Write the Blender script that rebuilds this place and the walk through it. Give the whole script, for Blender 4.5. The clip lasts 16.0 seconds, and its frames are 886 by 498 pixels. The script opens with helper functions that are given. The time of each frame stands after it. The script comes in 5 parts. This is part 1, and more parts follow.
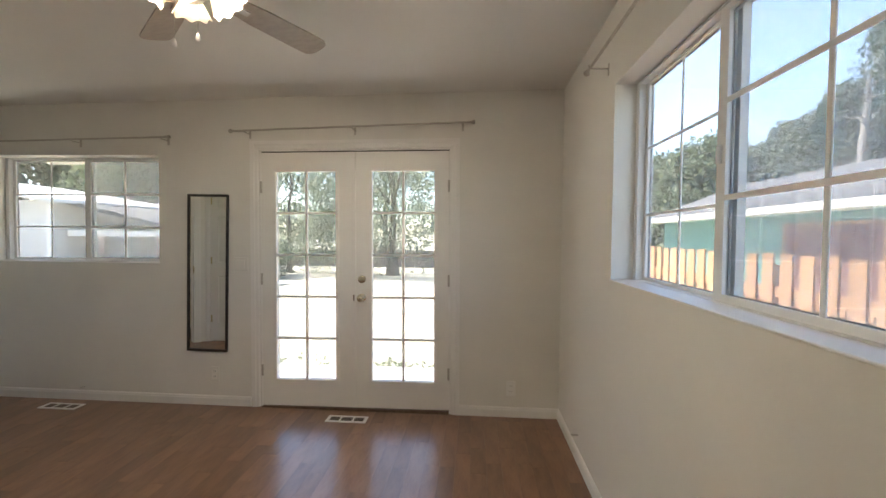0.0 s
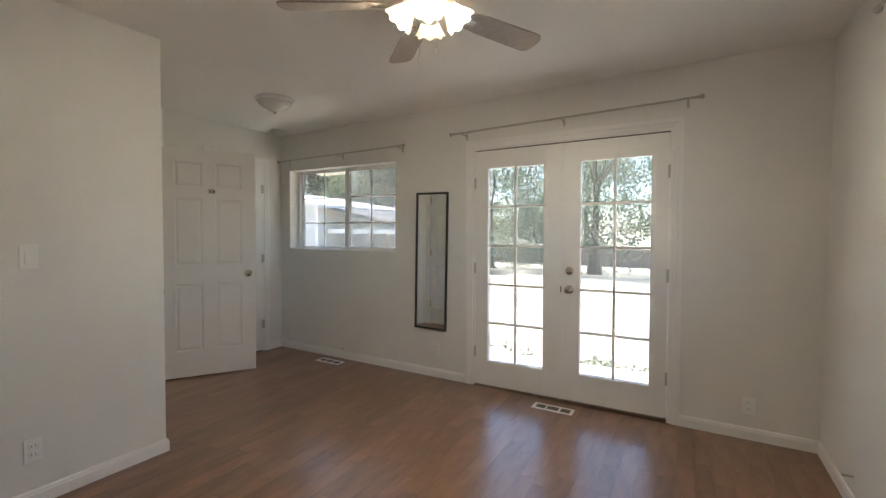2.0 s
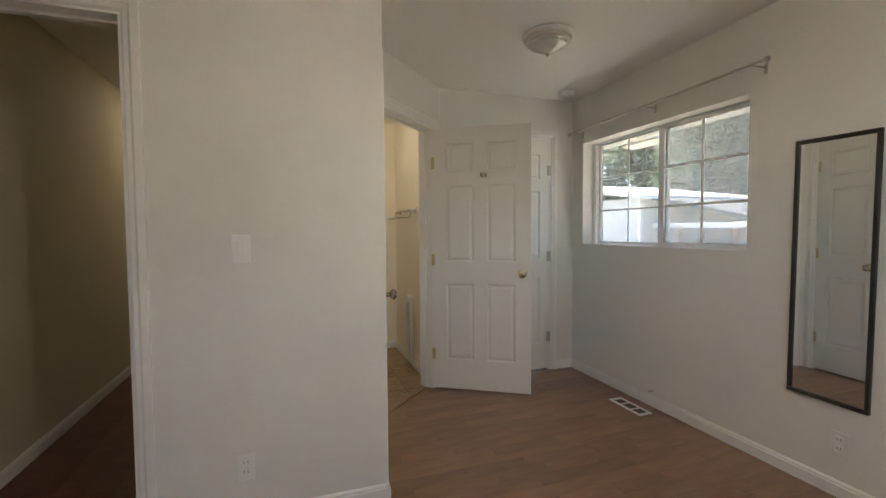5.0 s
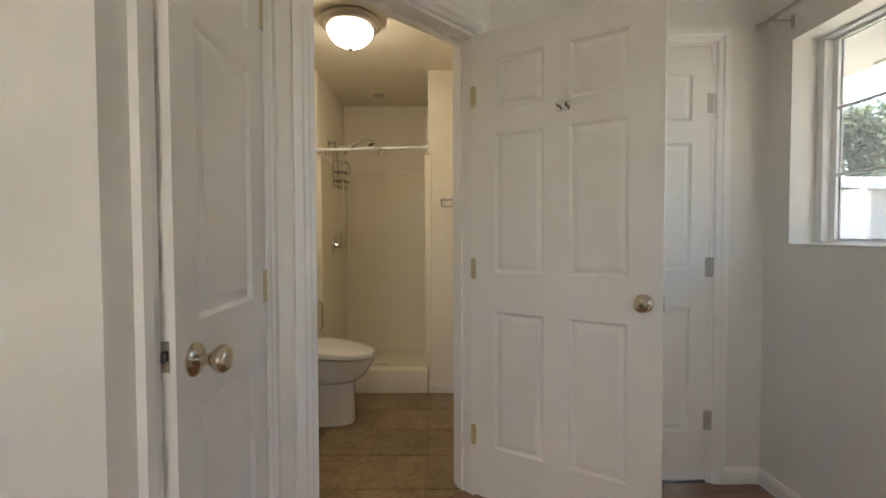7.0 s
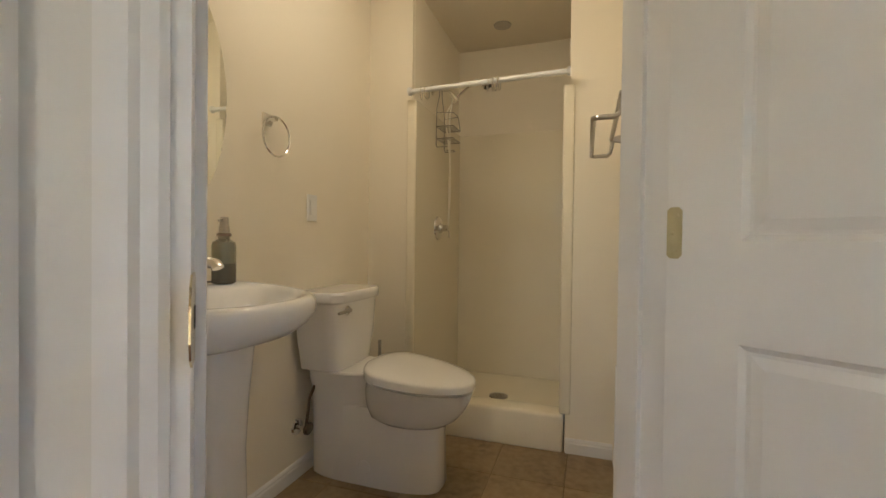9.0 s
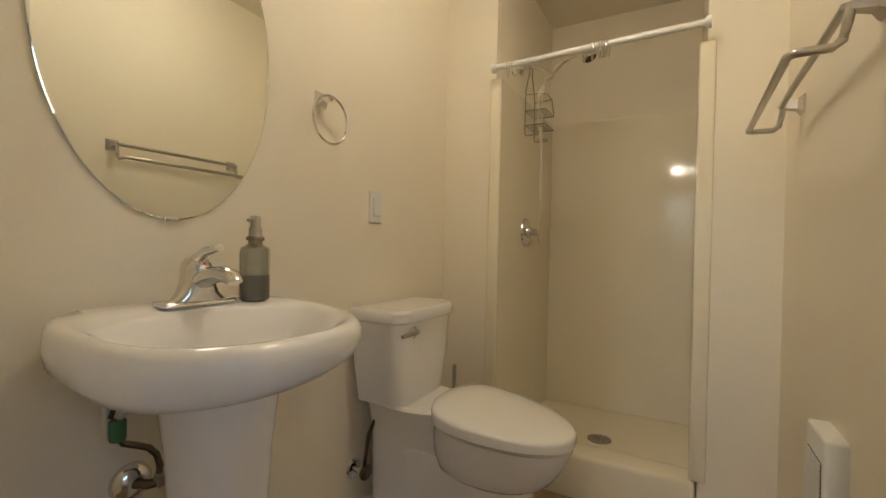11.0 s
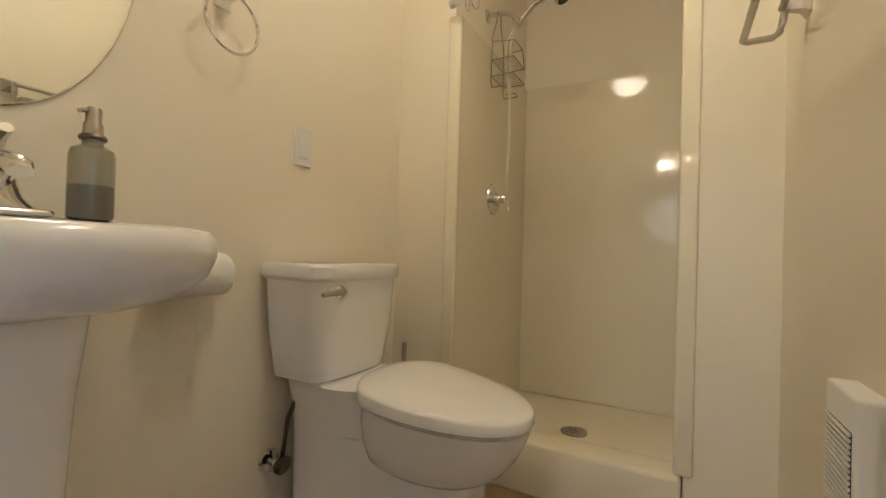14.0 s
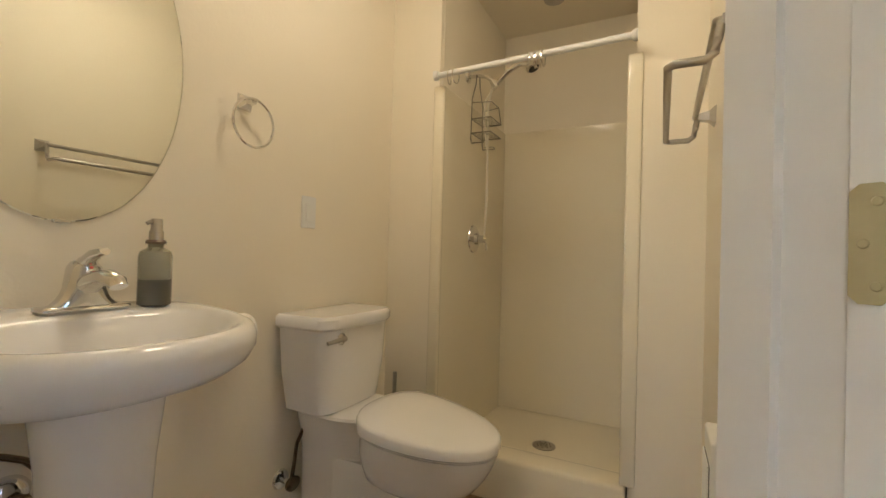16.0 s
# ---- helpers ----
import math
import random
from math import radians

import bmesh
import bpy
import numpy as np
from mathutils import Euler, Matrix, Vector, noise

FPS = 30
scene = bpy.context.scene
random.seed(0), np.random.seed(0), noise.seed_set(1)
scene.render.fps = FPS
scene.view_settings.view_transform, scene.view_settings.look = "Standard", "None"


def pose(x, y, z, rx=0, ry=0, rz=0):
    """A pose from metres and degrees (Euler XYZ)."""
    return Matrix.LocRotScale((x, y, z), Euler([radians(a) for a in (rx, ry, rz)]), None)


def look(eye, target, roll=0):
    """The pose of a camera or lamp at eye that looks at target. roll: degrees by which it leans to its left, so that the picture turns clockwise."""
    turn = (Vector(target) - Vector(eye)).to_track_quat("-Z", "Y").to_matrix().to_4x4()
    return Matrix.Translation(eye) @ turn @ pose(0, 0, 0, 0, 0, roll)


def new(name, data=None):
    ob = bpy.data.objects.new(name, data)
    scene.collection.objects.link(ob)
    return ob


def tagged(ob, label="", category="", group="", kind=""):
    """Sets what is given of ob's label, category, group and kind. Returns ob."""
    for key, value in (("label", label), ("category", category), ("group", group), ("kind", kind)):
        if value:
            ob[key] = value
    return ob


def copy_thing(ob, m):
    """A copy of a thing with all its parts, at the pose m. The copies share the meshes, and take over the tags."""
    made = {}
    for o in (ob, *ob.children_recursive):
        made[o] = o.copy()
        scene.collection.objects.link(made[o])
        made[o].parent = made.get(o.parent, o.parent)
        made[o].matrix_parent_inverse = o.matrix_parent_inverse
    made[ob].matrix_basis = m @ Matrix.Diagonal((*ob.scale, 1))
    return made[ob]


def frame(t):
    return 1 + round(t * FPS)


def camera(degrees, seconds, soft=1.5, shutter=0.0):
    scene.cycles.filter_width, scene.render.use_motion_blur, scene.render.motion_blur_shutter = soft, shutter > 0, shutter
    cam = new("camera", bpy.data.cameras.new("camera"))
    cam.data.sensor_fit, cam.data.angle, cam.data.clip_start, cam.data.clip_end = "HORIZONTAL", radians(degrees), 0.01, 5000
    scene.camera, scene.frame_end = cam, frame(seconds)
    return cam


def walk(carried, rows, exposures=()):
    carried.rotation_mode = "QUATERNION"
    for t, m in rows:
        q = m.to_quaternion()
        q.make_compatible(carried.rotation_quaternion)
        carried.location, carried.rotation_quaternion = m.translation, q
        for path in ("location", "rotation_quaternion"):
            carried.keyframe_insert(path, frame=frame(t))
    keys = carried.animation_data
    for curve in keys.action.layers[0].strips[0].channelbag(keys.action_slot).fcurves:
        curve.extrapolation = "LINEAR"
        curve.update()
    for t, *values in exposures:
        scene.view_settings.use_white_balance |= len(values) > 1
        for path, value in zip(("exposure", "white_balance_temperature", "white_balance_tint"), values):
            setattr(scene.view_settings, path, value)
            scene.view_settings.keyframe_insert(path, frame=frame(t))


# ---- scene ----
cam = camera(91.1, 16.0)
PATH = [
    (0, (-0.042, -0.034, 1.365), (-0.185, 1.96, 1.308), 0.7),
    (0.4, (-0.048, -0.034, 1.348), (-0.375, 1.938, 1.274), 0.6),
    (0.5, (-0.031, -0.049, 1.348), (-0.428, 1.91, 1.276), 0.7),
    (1, (-0.053, -0.064, 1.317), (-0.72, 1.82, 1.246), 0.6),
    (1.5, (-0.075, -0.088, 1.304), (-0.935, 1.716, 1.235), 0.6),
    (2, (-0.092, -0.106, 1.313), (-1.086, 1.628, 1.238), 0.5),
    (2.5, (-0.113, -0.126, 1.304), (-1.182, 1.563, 1.234), 0.7),
    (3, (-0.173, -0.128, 1.302), (-1.297, 1.524, 1.235), 1.0),
    (3.5, (-0.247, -0.029, 1.294), (-1.495, 1.532, 1.219), 0.8),
    (4, (-0.343, 0.269, 1.27), (-1.854, 1.576, 1.19), 0.3),
    (4.5, (-0.563, 0.538, 1.249), (-2.289, 1.546, 1.17), -0.0),
    (4.7, (-0.661, 0.683, 1.257), (-2.471, 1.53, 1.173), -0.2),
    (6.8, (-2.005, 1.734, 1.178), (-4.0, 1.852, 1.111), -0.1),
    (7, (-2.141, 1.785, 1.164), (-4.14, 1.788, 1.103), -0.2),
    (7.5, (-2.475, 1.815, 1.124), (-4.458, 1.563, 1.064), -0.0),
    (8, (-2.731, 1.813, 1.047), (-4.689, 1.406, 1.021), 0.4),
    (8.5, (-2.969, 1.839, 1.009), (-4.898, 1.312, 0.987), 0.6),
    (9, (-3.177, 1.773, 0.997), (-5.075, 1.144, 0.969), 0.7),
    (9.2, (-3.231, 1.737, 1.0), (-5.097, 1.018, 0.972), 0.7),
    (11.3, (-3.561, 1.632, 1.005), (-5.298, 0.642, 0.995), 1.4),
    (11.5, (-3.586, 1.633, 0.998), (-5.318, 0.633, 0.99), 1.5),
    (12, (-3.651, 1.629, 0.97), (-5.381, 0.626, 0.963), 1.6),
    (12.5, (-3.71, 1.633, 0.93), (-5.444, 0.637, 0.932), 1.6),
    (13, (-3.754, 1.633, 0.9), (-5.498, 0.653, 0.906), 1.7),
    (13.5, (-3.791, 1.637, 0.867), (-5.546, 0.678, 0.878), 1.7),
    (14, (-3.825, 1.651, 0.827), (-5.588, 0.708, 0.851), 1.7),
    (14.5, (-3.82, 1.661, 0.804), (-5.599, 0.746, 0.829), 1.8),
    (15, (-3.777, 1.674, 0.8), (-5.561, 0.769, 0.828), 1.8),
    (15.5, (-3.704, 1.713, 0.889), (-5.493, 0.82, 0.913), 1.9),
    (16, (-3.61, 1.781, 1.003), (-5.396, 0.88, 1.028), 1.6),
]
walk(cam, [(t, look(a, b, r)) for t, a, b, r in PATH],
     exposures=[(0, 3.8, 6500, 10), (1.5, 3.79, 6200, 10), (3, 3.79, 6250, 10), (4.7, 3.9, 6300, 10), (7, 4.18, 6350, 10), (7.6, 4.27, 6400, 10), (9, 4.36, 6500, 10), (11.5, 4.55, 6450, 10), (14.5, 4.7, 6450, 10), (16, 4.62, 6550, 10)])

# ---- world and sun ----
world = bpy.data.worlds.new("sky")
scene.world = world
world.use_nodes = True
wn = world.node_tree.nodes
sky = wn.new("ShaderNodeTexSky")
sky.sky_type = "NISHITA"
sky.sun_disc = False
SUN_FROM = Vector((-0.55, 0.22, 1.0)).normalized()
sky.sun_elevation = math.asin(SUN_FROM.z)
sky.sun_rotation = math.atan2(SUN_FROM.x, SUN_FROM.y)
wn["Background"].inputs["Strength"].default_value = 0.135
world.node_tree.links.new(sky.outputs["Color"], wn["Background"].inputs["Color"])
sun = new("sun", bpy.data.lights.new("sun", "SUN"))
sun.data.energy, sun.data.angle, sun.data.color = 4.2, radians(0.5), (1.0, 0.95, 0.88)
sun.matrix_world = look(SUN_FROM * 30, (0, 0, 0))

FAN_GLOW = 15.0
BATH_GLOW = 1.4
HALL_GLOW = 2.4

# ---- materials ----


def material(name, color, rough=0.6, metal=0.0, spots=(), bump=0.0, bump_scale=200.0, spec=0.5, coat=0.0, vary=0.0):
    """A principled material; spots: (scale, color, amount, stretch) layers of noise; bump: fine relief."""
    m = bpy.data.materials.new(name)
    m.use_nodes = True
    n, l = m.node_tree.nodes, m.node_tree.links
    p = n["Principled BSDF"]
    p.inputs["Base Color"].default_value = (*color, 1)
    p.inputs["Roughness"].default_value = rough
    p.inputs["Metallic"].default_value = metal
    p.inputs["Specular IOR Level"].default_value = spec
    p.inputs["Coat Weight"].default_value = coat
    p.inputs["Coat Roughness"].default_value = 0.08
    co = n.new("ShaderNodeTexCoord")
    last = None
    for scale, c2, amount, stretch in spots:
        mp = n.new("ShaderNodeMapping")
        mp.inputs["Scale"].default_value = stretch
        l.new(co.outputs["Object"], mp.inputs["Vector"])
        t = n.new("ShaderNodeTexNoise")
        t.inputs["Scale"].default_value = scale
        t.inputs["Detail"].default_value = 5
        l.new(mp.outputs["Vector"], t.inputs["Vector"])
        r = n.new("ShaderNodeMapRange")
        r.inputs["From Min"].default_value, r.inputs["From Max"].default_value = 0.38, 0.66
        r.inputs["To Max"].default_value = amount
        l.new(t.outputs["Fac"], r.inputs["Value"])
        x = n.new("ShaderNodeMix")
        x.data_type = "RGBA"
        l.new(r.outputs["Result"], x.inputs["Factor"])
        if last is None:
            x.inputs["A"].default_value = (*color, 1)
        else:
            l.new(last, x.inputs["A"])
        x.inputs["B"].default_value = (*c2, 1)
        last = x.outputs["Result"]
    if vary:
        info = n.new("ShaderNodeObjectInfo")
        r = n.new("ShaderNodeMapRange")
        r.inputs["To Min"].default_value, r.inputs["To Max"].default_value = 1 - vary, 1 + vary
        l.new(info.outputs["Random"], r.inputs["Value"])
        hs = n.new("ShaderNodeHueSaturation")
        l.new(r.outputs["Result"], hs.inputs["Value"])
        if last is None:
            hs.inputs["Color"].default_value = (*color, 1)
        else:
            l.new(last, hs.inputs["Color"])
        last = hs.outputs["Color"]
    if last is not None:
        l.new(last, p.inputs["Base Color"])
    if bump:
        t = n.new("ShaderNodeTexNoise")
        t.inputs["Scale"].default_value = bump_scale
        t.inputs["Detail"].default_value = 3
        l.new(co.outputs["Object"], t.inputs["Vector"])
        b = n.new("ShaderNodeBump")
        b.inputs["Strength"].default_value = bump
        b.inputs["Distance"].default_value = 0.004
        l.new(t.outputs["Fac"], b.inputs["Height"])
        l.new(b.outputs["Normal"], p.inputs["Normal"])
    return m


def glowing(name, color, strength, base=(0.8, 0.78, 0.72)):
    m = material(name, base, 0.35)
    p = m.node_tree.nodes["Principled BSDF"]
    p.inputs["Emission Color"].default_value = (*color, 1)
    p.inputs["Emission Strength"].default_value = strength
    return m


def clear_glass(name, tint=(0.53, 0.535, 0.54), gloss=0.6):
    """A thin pane: it lets light through and mirrors a little at the angle's rate. Its tint holds back the outdoor
    brightness.
    """
    m = bpy.data.materials.new(name)
    m.use_nodes = True
    n, l = m.node_tree.nodes, m.node_tree.links
    n.remove(n["Principled BSDF"])
    a, b, mix, lw, pw, f = (n.new(k) for k in ("ShaderNodeBsdfTransparent", "ShaderNodeBsdfGlossy", "ShaderNodeMixShader", "ShaderNodeLayerWeight", "ShaderNodeMath", "ShaderNodeMath"))
    a.inputs["Color"].default_value = (*tint, 1)
    b.inputs["Roughness"].default_value = 0.02
    b.inputs["Color"].default_value = (gloss, gloss, gloss, 1)
    lw.inputs["Blend"].default_value = 0.5
    pw.operation, f.operation = "POWER", "MULTIPLY_ADD"
    pw.inputs[1].default_value = 5.0
    f.inputs[1].default_value, f.inputs[2].default_value = 0.6, 0.035
    l.new(lw.outputs["Facing"], pw.inputs[0])
    l.new(pw.outputs["Value"], f.inputs[0])
    l.new(f.outputs["Value"], mix.inputs["Fac"])
    l.new(a.outputs["BSDF"], mix.inputs[1])
    l.new(b.outputs["BSDF"], mix.inputs[2])
    # faint white veil mixed in as glare from the bright outdoors
    glare, veil = n.new("ShaderNodeBsdfTranslucent"), n.new("ShaderNodeMixShader")
    glare.inputs["Color"].default_value = (0.9, 0.9, 0.88, 1)
    veil.inputs["Fac"].default_value = 0.028
    l.new(mix.outputs["Shader"], veil.inputs[1])
    l.new(glare.outputs["BSDF"], veil.inputs[2])
    l.new(veil.outputs["Shader"], n["Material Output"].inputs["Surface"])
    return m


ONE = (1, 1, 1)
M_WALL = material("wall paint", (0.74, 0.72, 0.67), 0.75, spots=[(1.6, (0.71, 0.69, 0.64), 0.6, ONE), (40, (0.72, 0.70, 0.65), 0.3, ONE)], bump=0.12, bump_scale=90)
M_BWALL = material("bathroom wall paint", (0.87, 0.80, 0.66), 0.6, spots=[(1.5, (0.845, 0.775, 0.635), 0.6, ONE)], bump=0.12, bump_scale=90)
# hall walls: darker and yellower than the bedroom walls
M_HWALL = material("hall wall colour", (0.66, 0.60, 0.44), 0.7, spots=[(1.5, (0.62, 0.56, 0.41), 0.5, ONE)], bump=0.12, bump_scale=90)
M_CEIL = material("ceiling paint", (0.86, 0.84, 0.80), 0.85, spots=[(1.2, (0.83, 0.81, 0.765), 0.6, ONE)], bump=0.3, bump_scale=60)
M_TRIM = material("white trim paint", (0.80, 0.78, 0.75), 0.35, spots=[(3, (0.77, 0.75, 0.71), 0.5, ONE)], bump=0.04, bump_scale=60)
M_DOOR = material("white door paint", (0.80, 0.78, 0.74), 0.38, spots=[(2.5, (0.77, 0.75, 0.71), 0.5, ONE)], bump=0.08, bump_scale=120)
M_VINYL = material("white vinyl", (0.80, 0.80, 0.79), 0.3, spots=[(4, (0.76, 0.76, 0.75), 0.5, ONE)])
M_PORC = material("white porcelain", (0.90, 0.88, 0.845), 0.09, spots=[(2, (0.88, 0.86, 0.825), 0.5, ONE)], coat=0.4)
# white fibreglass, yellowed in its base colour for the lamp's warm light
M_FIBER = material("glossy white fibreglass", (0.87, 0.80, 0.64), 0.06, spots=[(1.5, (0.85, 0.775, 0.61), 0.6, ONE)], bump=0.03, bump_scale=9, spec=0.28)
M_CHROME = material("chrome", (0.75, 0.74, 0.72), 0.12, 1.0, spots=[(30, (0.65, 0.64, 0.62), 0.4, ONE)])
M_NICKEL = material("brushed nickel", (0.50, 0.47, 0.42), 0.32, 1.0, spots=[(60, (0.42, 0.39, 0.35), 0.5, (1, 1, 8))])
M_BRASS = material("polished brass", (0.72, 0.60, 0.36), 0.2, 1.0, spots=[(40, (0.6, 0.48, 0.27), 0.4, ONE)])
M_GOLD = material("pale brass knob", (0.62, 0.56, 0.44), 0.18, 1.0, spots=[(40, (0.5, 0.44, 0.32), 0.4, ONE)])
M_BRONZE = material("dark bronze", (0.16, 0.12, 0.09), 0.35, 0.8, spots=[(20, (0.24, 0.19, 0.14), 0.5, ONE)])
M_BLACK = material("black frame", (0.02, 0.017, 0.015), 0.4, spots=[(20, (0.035, 0.03, 0.025), 0.5, ONE)])
# near-black: painted shade of gaps, slots and holes, also some dark parts
M_DARK = material("dark gap", (0.03, 0.025, 0.02), 0.7)
M_MIRROR = material("mirror", (0.86, 0.88, 0.84), 0.01, 1.0)
M_WIRE = material("grey wire", (0.25, 0.235, 0.19), 0.35, 0.9)
M_WHITEPL = material("white plastic", (0.80, 0.79, 0.76), 0.35)
M_RUBBER = material("white hose", (0.72, 0.68, 0.58), 0.4)
M_PAPER = material("toilet paper", (0.84, 0.82, 0.78), 0.9, bump=0.3, bump_scale=150)
M_GLASS = clear_glass("window glass")
M_GREEN = material("green valve", (0.04, 0.16, 0.07), 0.4)
M_RED = material("red dot", (0.6, 0.03, 0.02), 0.4)
M_DARKPLATE = material("dark metal plating", (0.20, 0.165, 0.13), 0.25, 1.0, spots=[(30, (0.12, 0.095, 0.07), 0.6, ONE)])


def wood_floor(name, a, b, c, rough=0.32):
    m = material(name, a, rough, spots=[(5, b, 0.85, (3.2, 0.8, 3.2)), (45, c, 0.3, (6, 0.5, 6))], bump=0.05, bump_scale=120, vary=0.21)
    p = m.node_tree.nodes["Principled BSDF"]
    p.inputs["Coat Weight"].default_value = 0.5
    p.inputs["Coat Roughness"].default_value = 0.22
    return m


M_PLANK = wood_floor("reddish laminate", (0.235, 0.122, 0.064), (0.14, 0.067, 0.034), (0.30, 0.175, 0.10))
# the same laminate in the hall, with its shade put into darker colours
M_HALLPLANK = wood_floor("hall laminate darkened for shade", (0.13, 0.05, 0.025), (0.075, 0.028, 0.014), (0.165, 0.066, 0.033), 0.5)
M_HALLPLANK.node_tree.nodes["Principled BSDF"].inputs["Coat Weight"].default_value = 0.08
M_TILE = material("brown stone tile", (0.26, 0.175, 0.085), 0.35, spots=[(9, (0.15, 0.09, 0.038), 0.9, ONE), (4, (0.32, 0.225, 0.115), 0.6, ONE), (30, (0.36, 0.265, 0.15), 0.6, ONE)], bump=0.15, bump_scale=40, vary=0.14)
M_GROUT = material("tile grout", (0.235, 0.165, 0.085), 0.9, bump=0.3, bump_scale=200)
M_BLADE = material("grey oak fan blade", (0.40, 0.34, 0.285), 0.45, spots=[(9, (0.29, 0.245, 0.20), 0.5, (3, 5, 1))], bump=0.05)
M_SHADE = glowing("lit frosted glass shade", (1.0, 0.84, 0.62), 0.02, (0.42, 0.39, 0.33))
_n, _l = M_SHADE.node_tree.nodes, M_SHADE.node_tree.links
_t, _x = _n.new("ShaderNodeBsdfTranslucent"), _n.new("ShaderNodeMixShader")
_t.inputs["Color"].default_value = (0.075, 0.062, 0.044, 1)
_x.inputs["Fac"].default_value = 0.32
_l.new(_n["Principled BSDF"].outputs["BSDF"], _x.inputs[1])
_l.new(_t.outputs["BSDF"], _x.inputs[2])
_l.new(_x.outputs["Shader"], _n["Material Output"].inputs["Surface"])
M_BULB = glowing("lit bulb", (1.0, 0.88, 0.70), FAN_GLOW * 4)
M_BATHGLASS = glowing("lit alabaster glass", (1.0, 0.86, 0.66), BATH_GLOW)
M_CAN = glowing("lit recessed bulb", (1.0, 0.82, 0.58), HALL_GLOW * 2)
M_DOMEGLASS = material("unlit ribbed glass", (0.74, 0.71, 0.66), 0.25, spots=[(12, (0.64, 0.61, 0.56), 0.5, ONE)])

M_PLATE = material("aged brass plate", (0.55, 0.48, 0.28), 0.4, 0.35, spots=[(30, (0.45, 0.38, 0.2), 0.5, ONE)])


def mesh_screen(name):
    """Fine grey insect mesh: most light passes between its wires."""
    m = bpy.data.materials.new(name)
    m.use_nodes = True
    n, l = m.node_tree.nodes, m.node_tree.links
    n.remove(n["Principled BSDF"])
    p = n.new("ShaderNodeBsdfTranslucent")
    p.inputs["Color"].default_value = (0.36, 0.365, 0.37, 1)
    t, x = n.new("ShaderNodeBsdfTransparent"), n.new("ShaderNodeMixShader")
    x.inputs["Fac"].default_value = 0.22
    l.new(t.outputs["BSDF"], x.inputs[1])
    l.new(p.outputs["BSDF"], x.inputs[2])
    l.new(x.outputs["Shader"], n["Material Output"].inputs["Surface"])
    return m


M_SCREEN = mesh_screen("insect mesh")
M_GASKET = material("grey glazing gasket", (0.45, 0.45, 0.45), 0.6)
M_SCREENFRAME = material("pale grey aluminium", (0.62, 0.62, 0.63), 0.45)
M_CONC = material("pale concrete", (0.52, 0.50, 0.46), 0.9, spots=[(3, (0.45, 0.43, 0.39), 0.6, ONE)], bump=0.3, bump_scale=60)

# outside
M_GROUND = material("dry sunlit lawn", (0.42, 0.385, 0.30), 0.95, spots=[(0.35, (0.26, 0.24, 0.14), 0.5, ONE), (3, (0.46, 0.41, 0.31), 0.7, ONE), (14, (0.22, 0.21, 0.11), 0.4, ONE)], bump=0.8, bump_scale=12)
M_CEDAR = material("fresh cedar boards", (0.46, 0.27, 0.14), 0.7, spots=[(5, (0.38, 0.20, 0.095), 0.7, (10, 10, 0.8))], bump=0.1, vary=0.15)
M_OLDFENCE = material("weathered fence boards", (0.26, 0.20, 0.16), 0.85, spots=[(3, (0.2, 0.15, 0.12), 0.7, (6, 6, 0.8))], vary=0.15)
M_TURQ = material("turquoise siding", (0.13, 0.27, 0.235), 0.6, spots=[(2, (0.11, 0.235, 0.205), 0.6, ONE)])
M_SHINGLE = material("grey roof shingles", (0.075, 0.073, 0.07), 0.9, spots=[(4, (0.095, 0.092, 0.09), 0.7, ONE), (30, (0.14, 0.135, 0.13), 0.5, ONE)], bump=0.4, bump_scale=50, vary=0.3)
M_REDBROWN = material("red brown panels", (0.16, 0.07, 0.05), 0.5, spots=[(4, (0.11, 0.05, 0.035), 0.7, (1, 1, 6))])
M_SIDING = material("white garage siding", (0.52, 0.51, 0.495), 0.6, spots=[(1, (0.47, 0.46, 0.445), 0.6, ONE)], bump=0.1)
M_WHITEROOF = material("pale metal roof", (0.66, 0.65, 0.63), 0.5, spots=[(2, (0.6, 0.59, 0.57), 0.5, ONE)])
M_POST = material("brown timber post", (0.24, 0.13, 0.075), 0.8, spots=[(6, (0.17, 0.09, 0.05), 0.7, (6, 6, 1))])
M_BARK = material("tree bark", (0.12, 0.09, 0.07), 0.95, spots=[(6, (0.07, 0.055, 0.04), 0.8, (4, 4, 0.7))], bump=0.8, bump_scale=20)
M_DEADWOOD = material("bleached dead wood", (0.36, 0.33, 0.29), 0.9, spots=[(6, (0.25, 0.22, 0.19), 0.8, (3, 3, 0.5))])


def leafy(name, a, b):
    m = material(name, a, 0.6)
    n, l = m.node_tree.nodes, m.node_tree.links
    g = n.new("ShaderNodeNewGeometry")
    x = n.new("ShaderNodeMix")
    x.data_type = "RGBA"
    x.inputs["A"].default_value, x.inputs["B"].default_value = (*a, 1), (*b, 1)
    l.new(g.outputs["Random Per Island"], x.inputs["Factor"])
    p = n["Principled BSDF"]
    l.new(x.outputs["Result"], p.inputs["Base Color"])
    tr = n.new("ShaderNodeBsdfTranslucent")
    l.new(x.outputs["Result"], tr.inputs["Color"])
    mx = n.new("ShaderNodeMixShader")
    mx.inputs["Fac"].default_value = 0.5
    l.new(p.outputs["BSDF"], mx.inputs[1])
    l.new(tr.outputs["BSDF"], mx.inputs[2])
    l.new(mx.outputs["Shader"], n["Material Output"].inputs["Surface"])
    return m


M_LEAF = leafy("green leaves", (0.11, 0.14, 0.075), (0.19, 0.215, 0.135))
M_LEAF2 = leafy("pale green leaves", (0.12, 0.15, 0.085), (0.25, 0.28, 0.185))
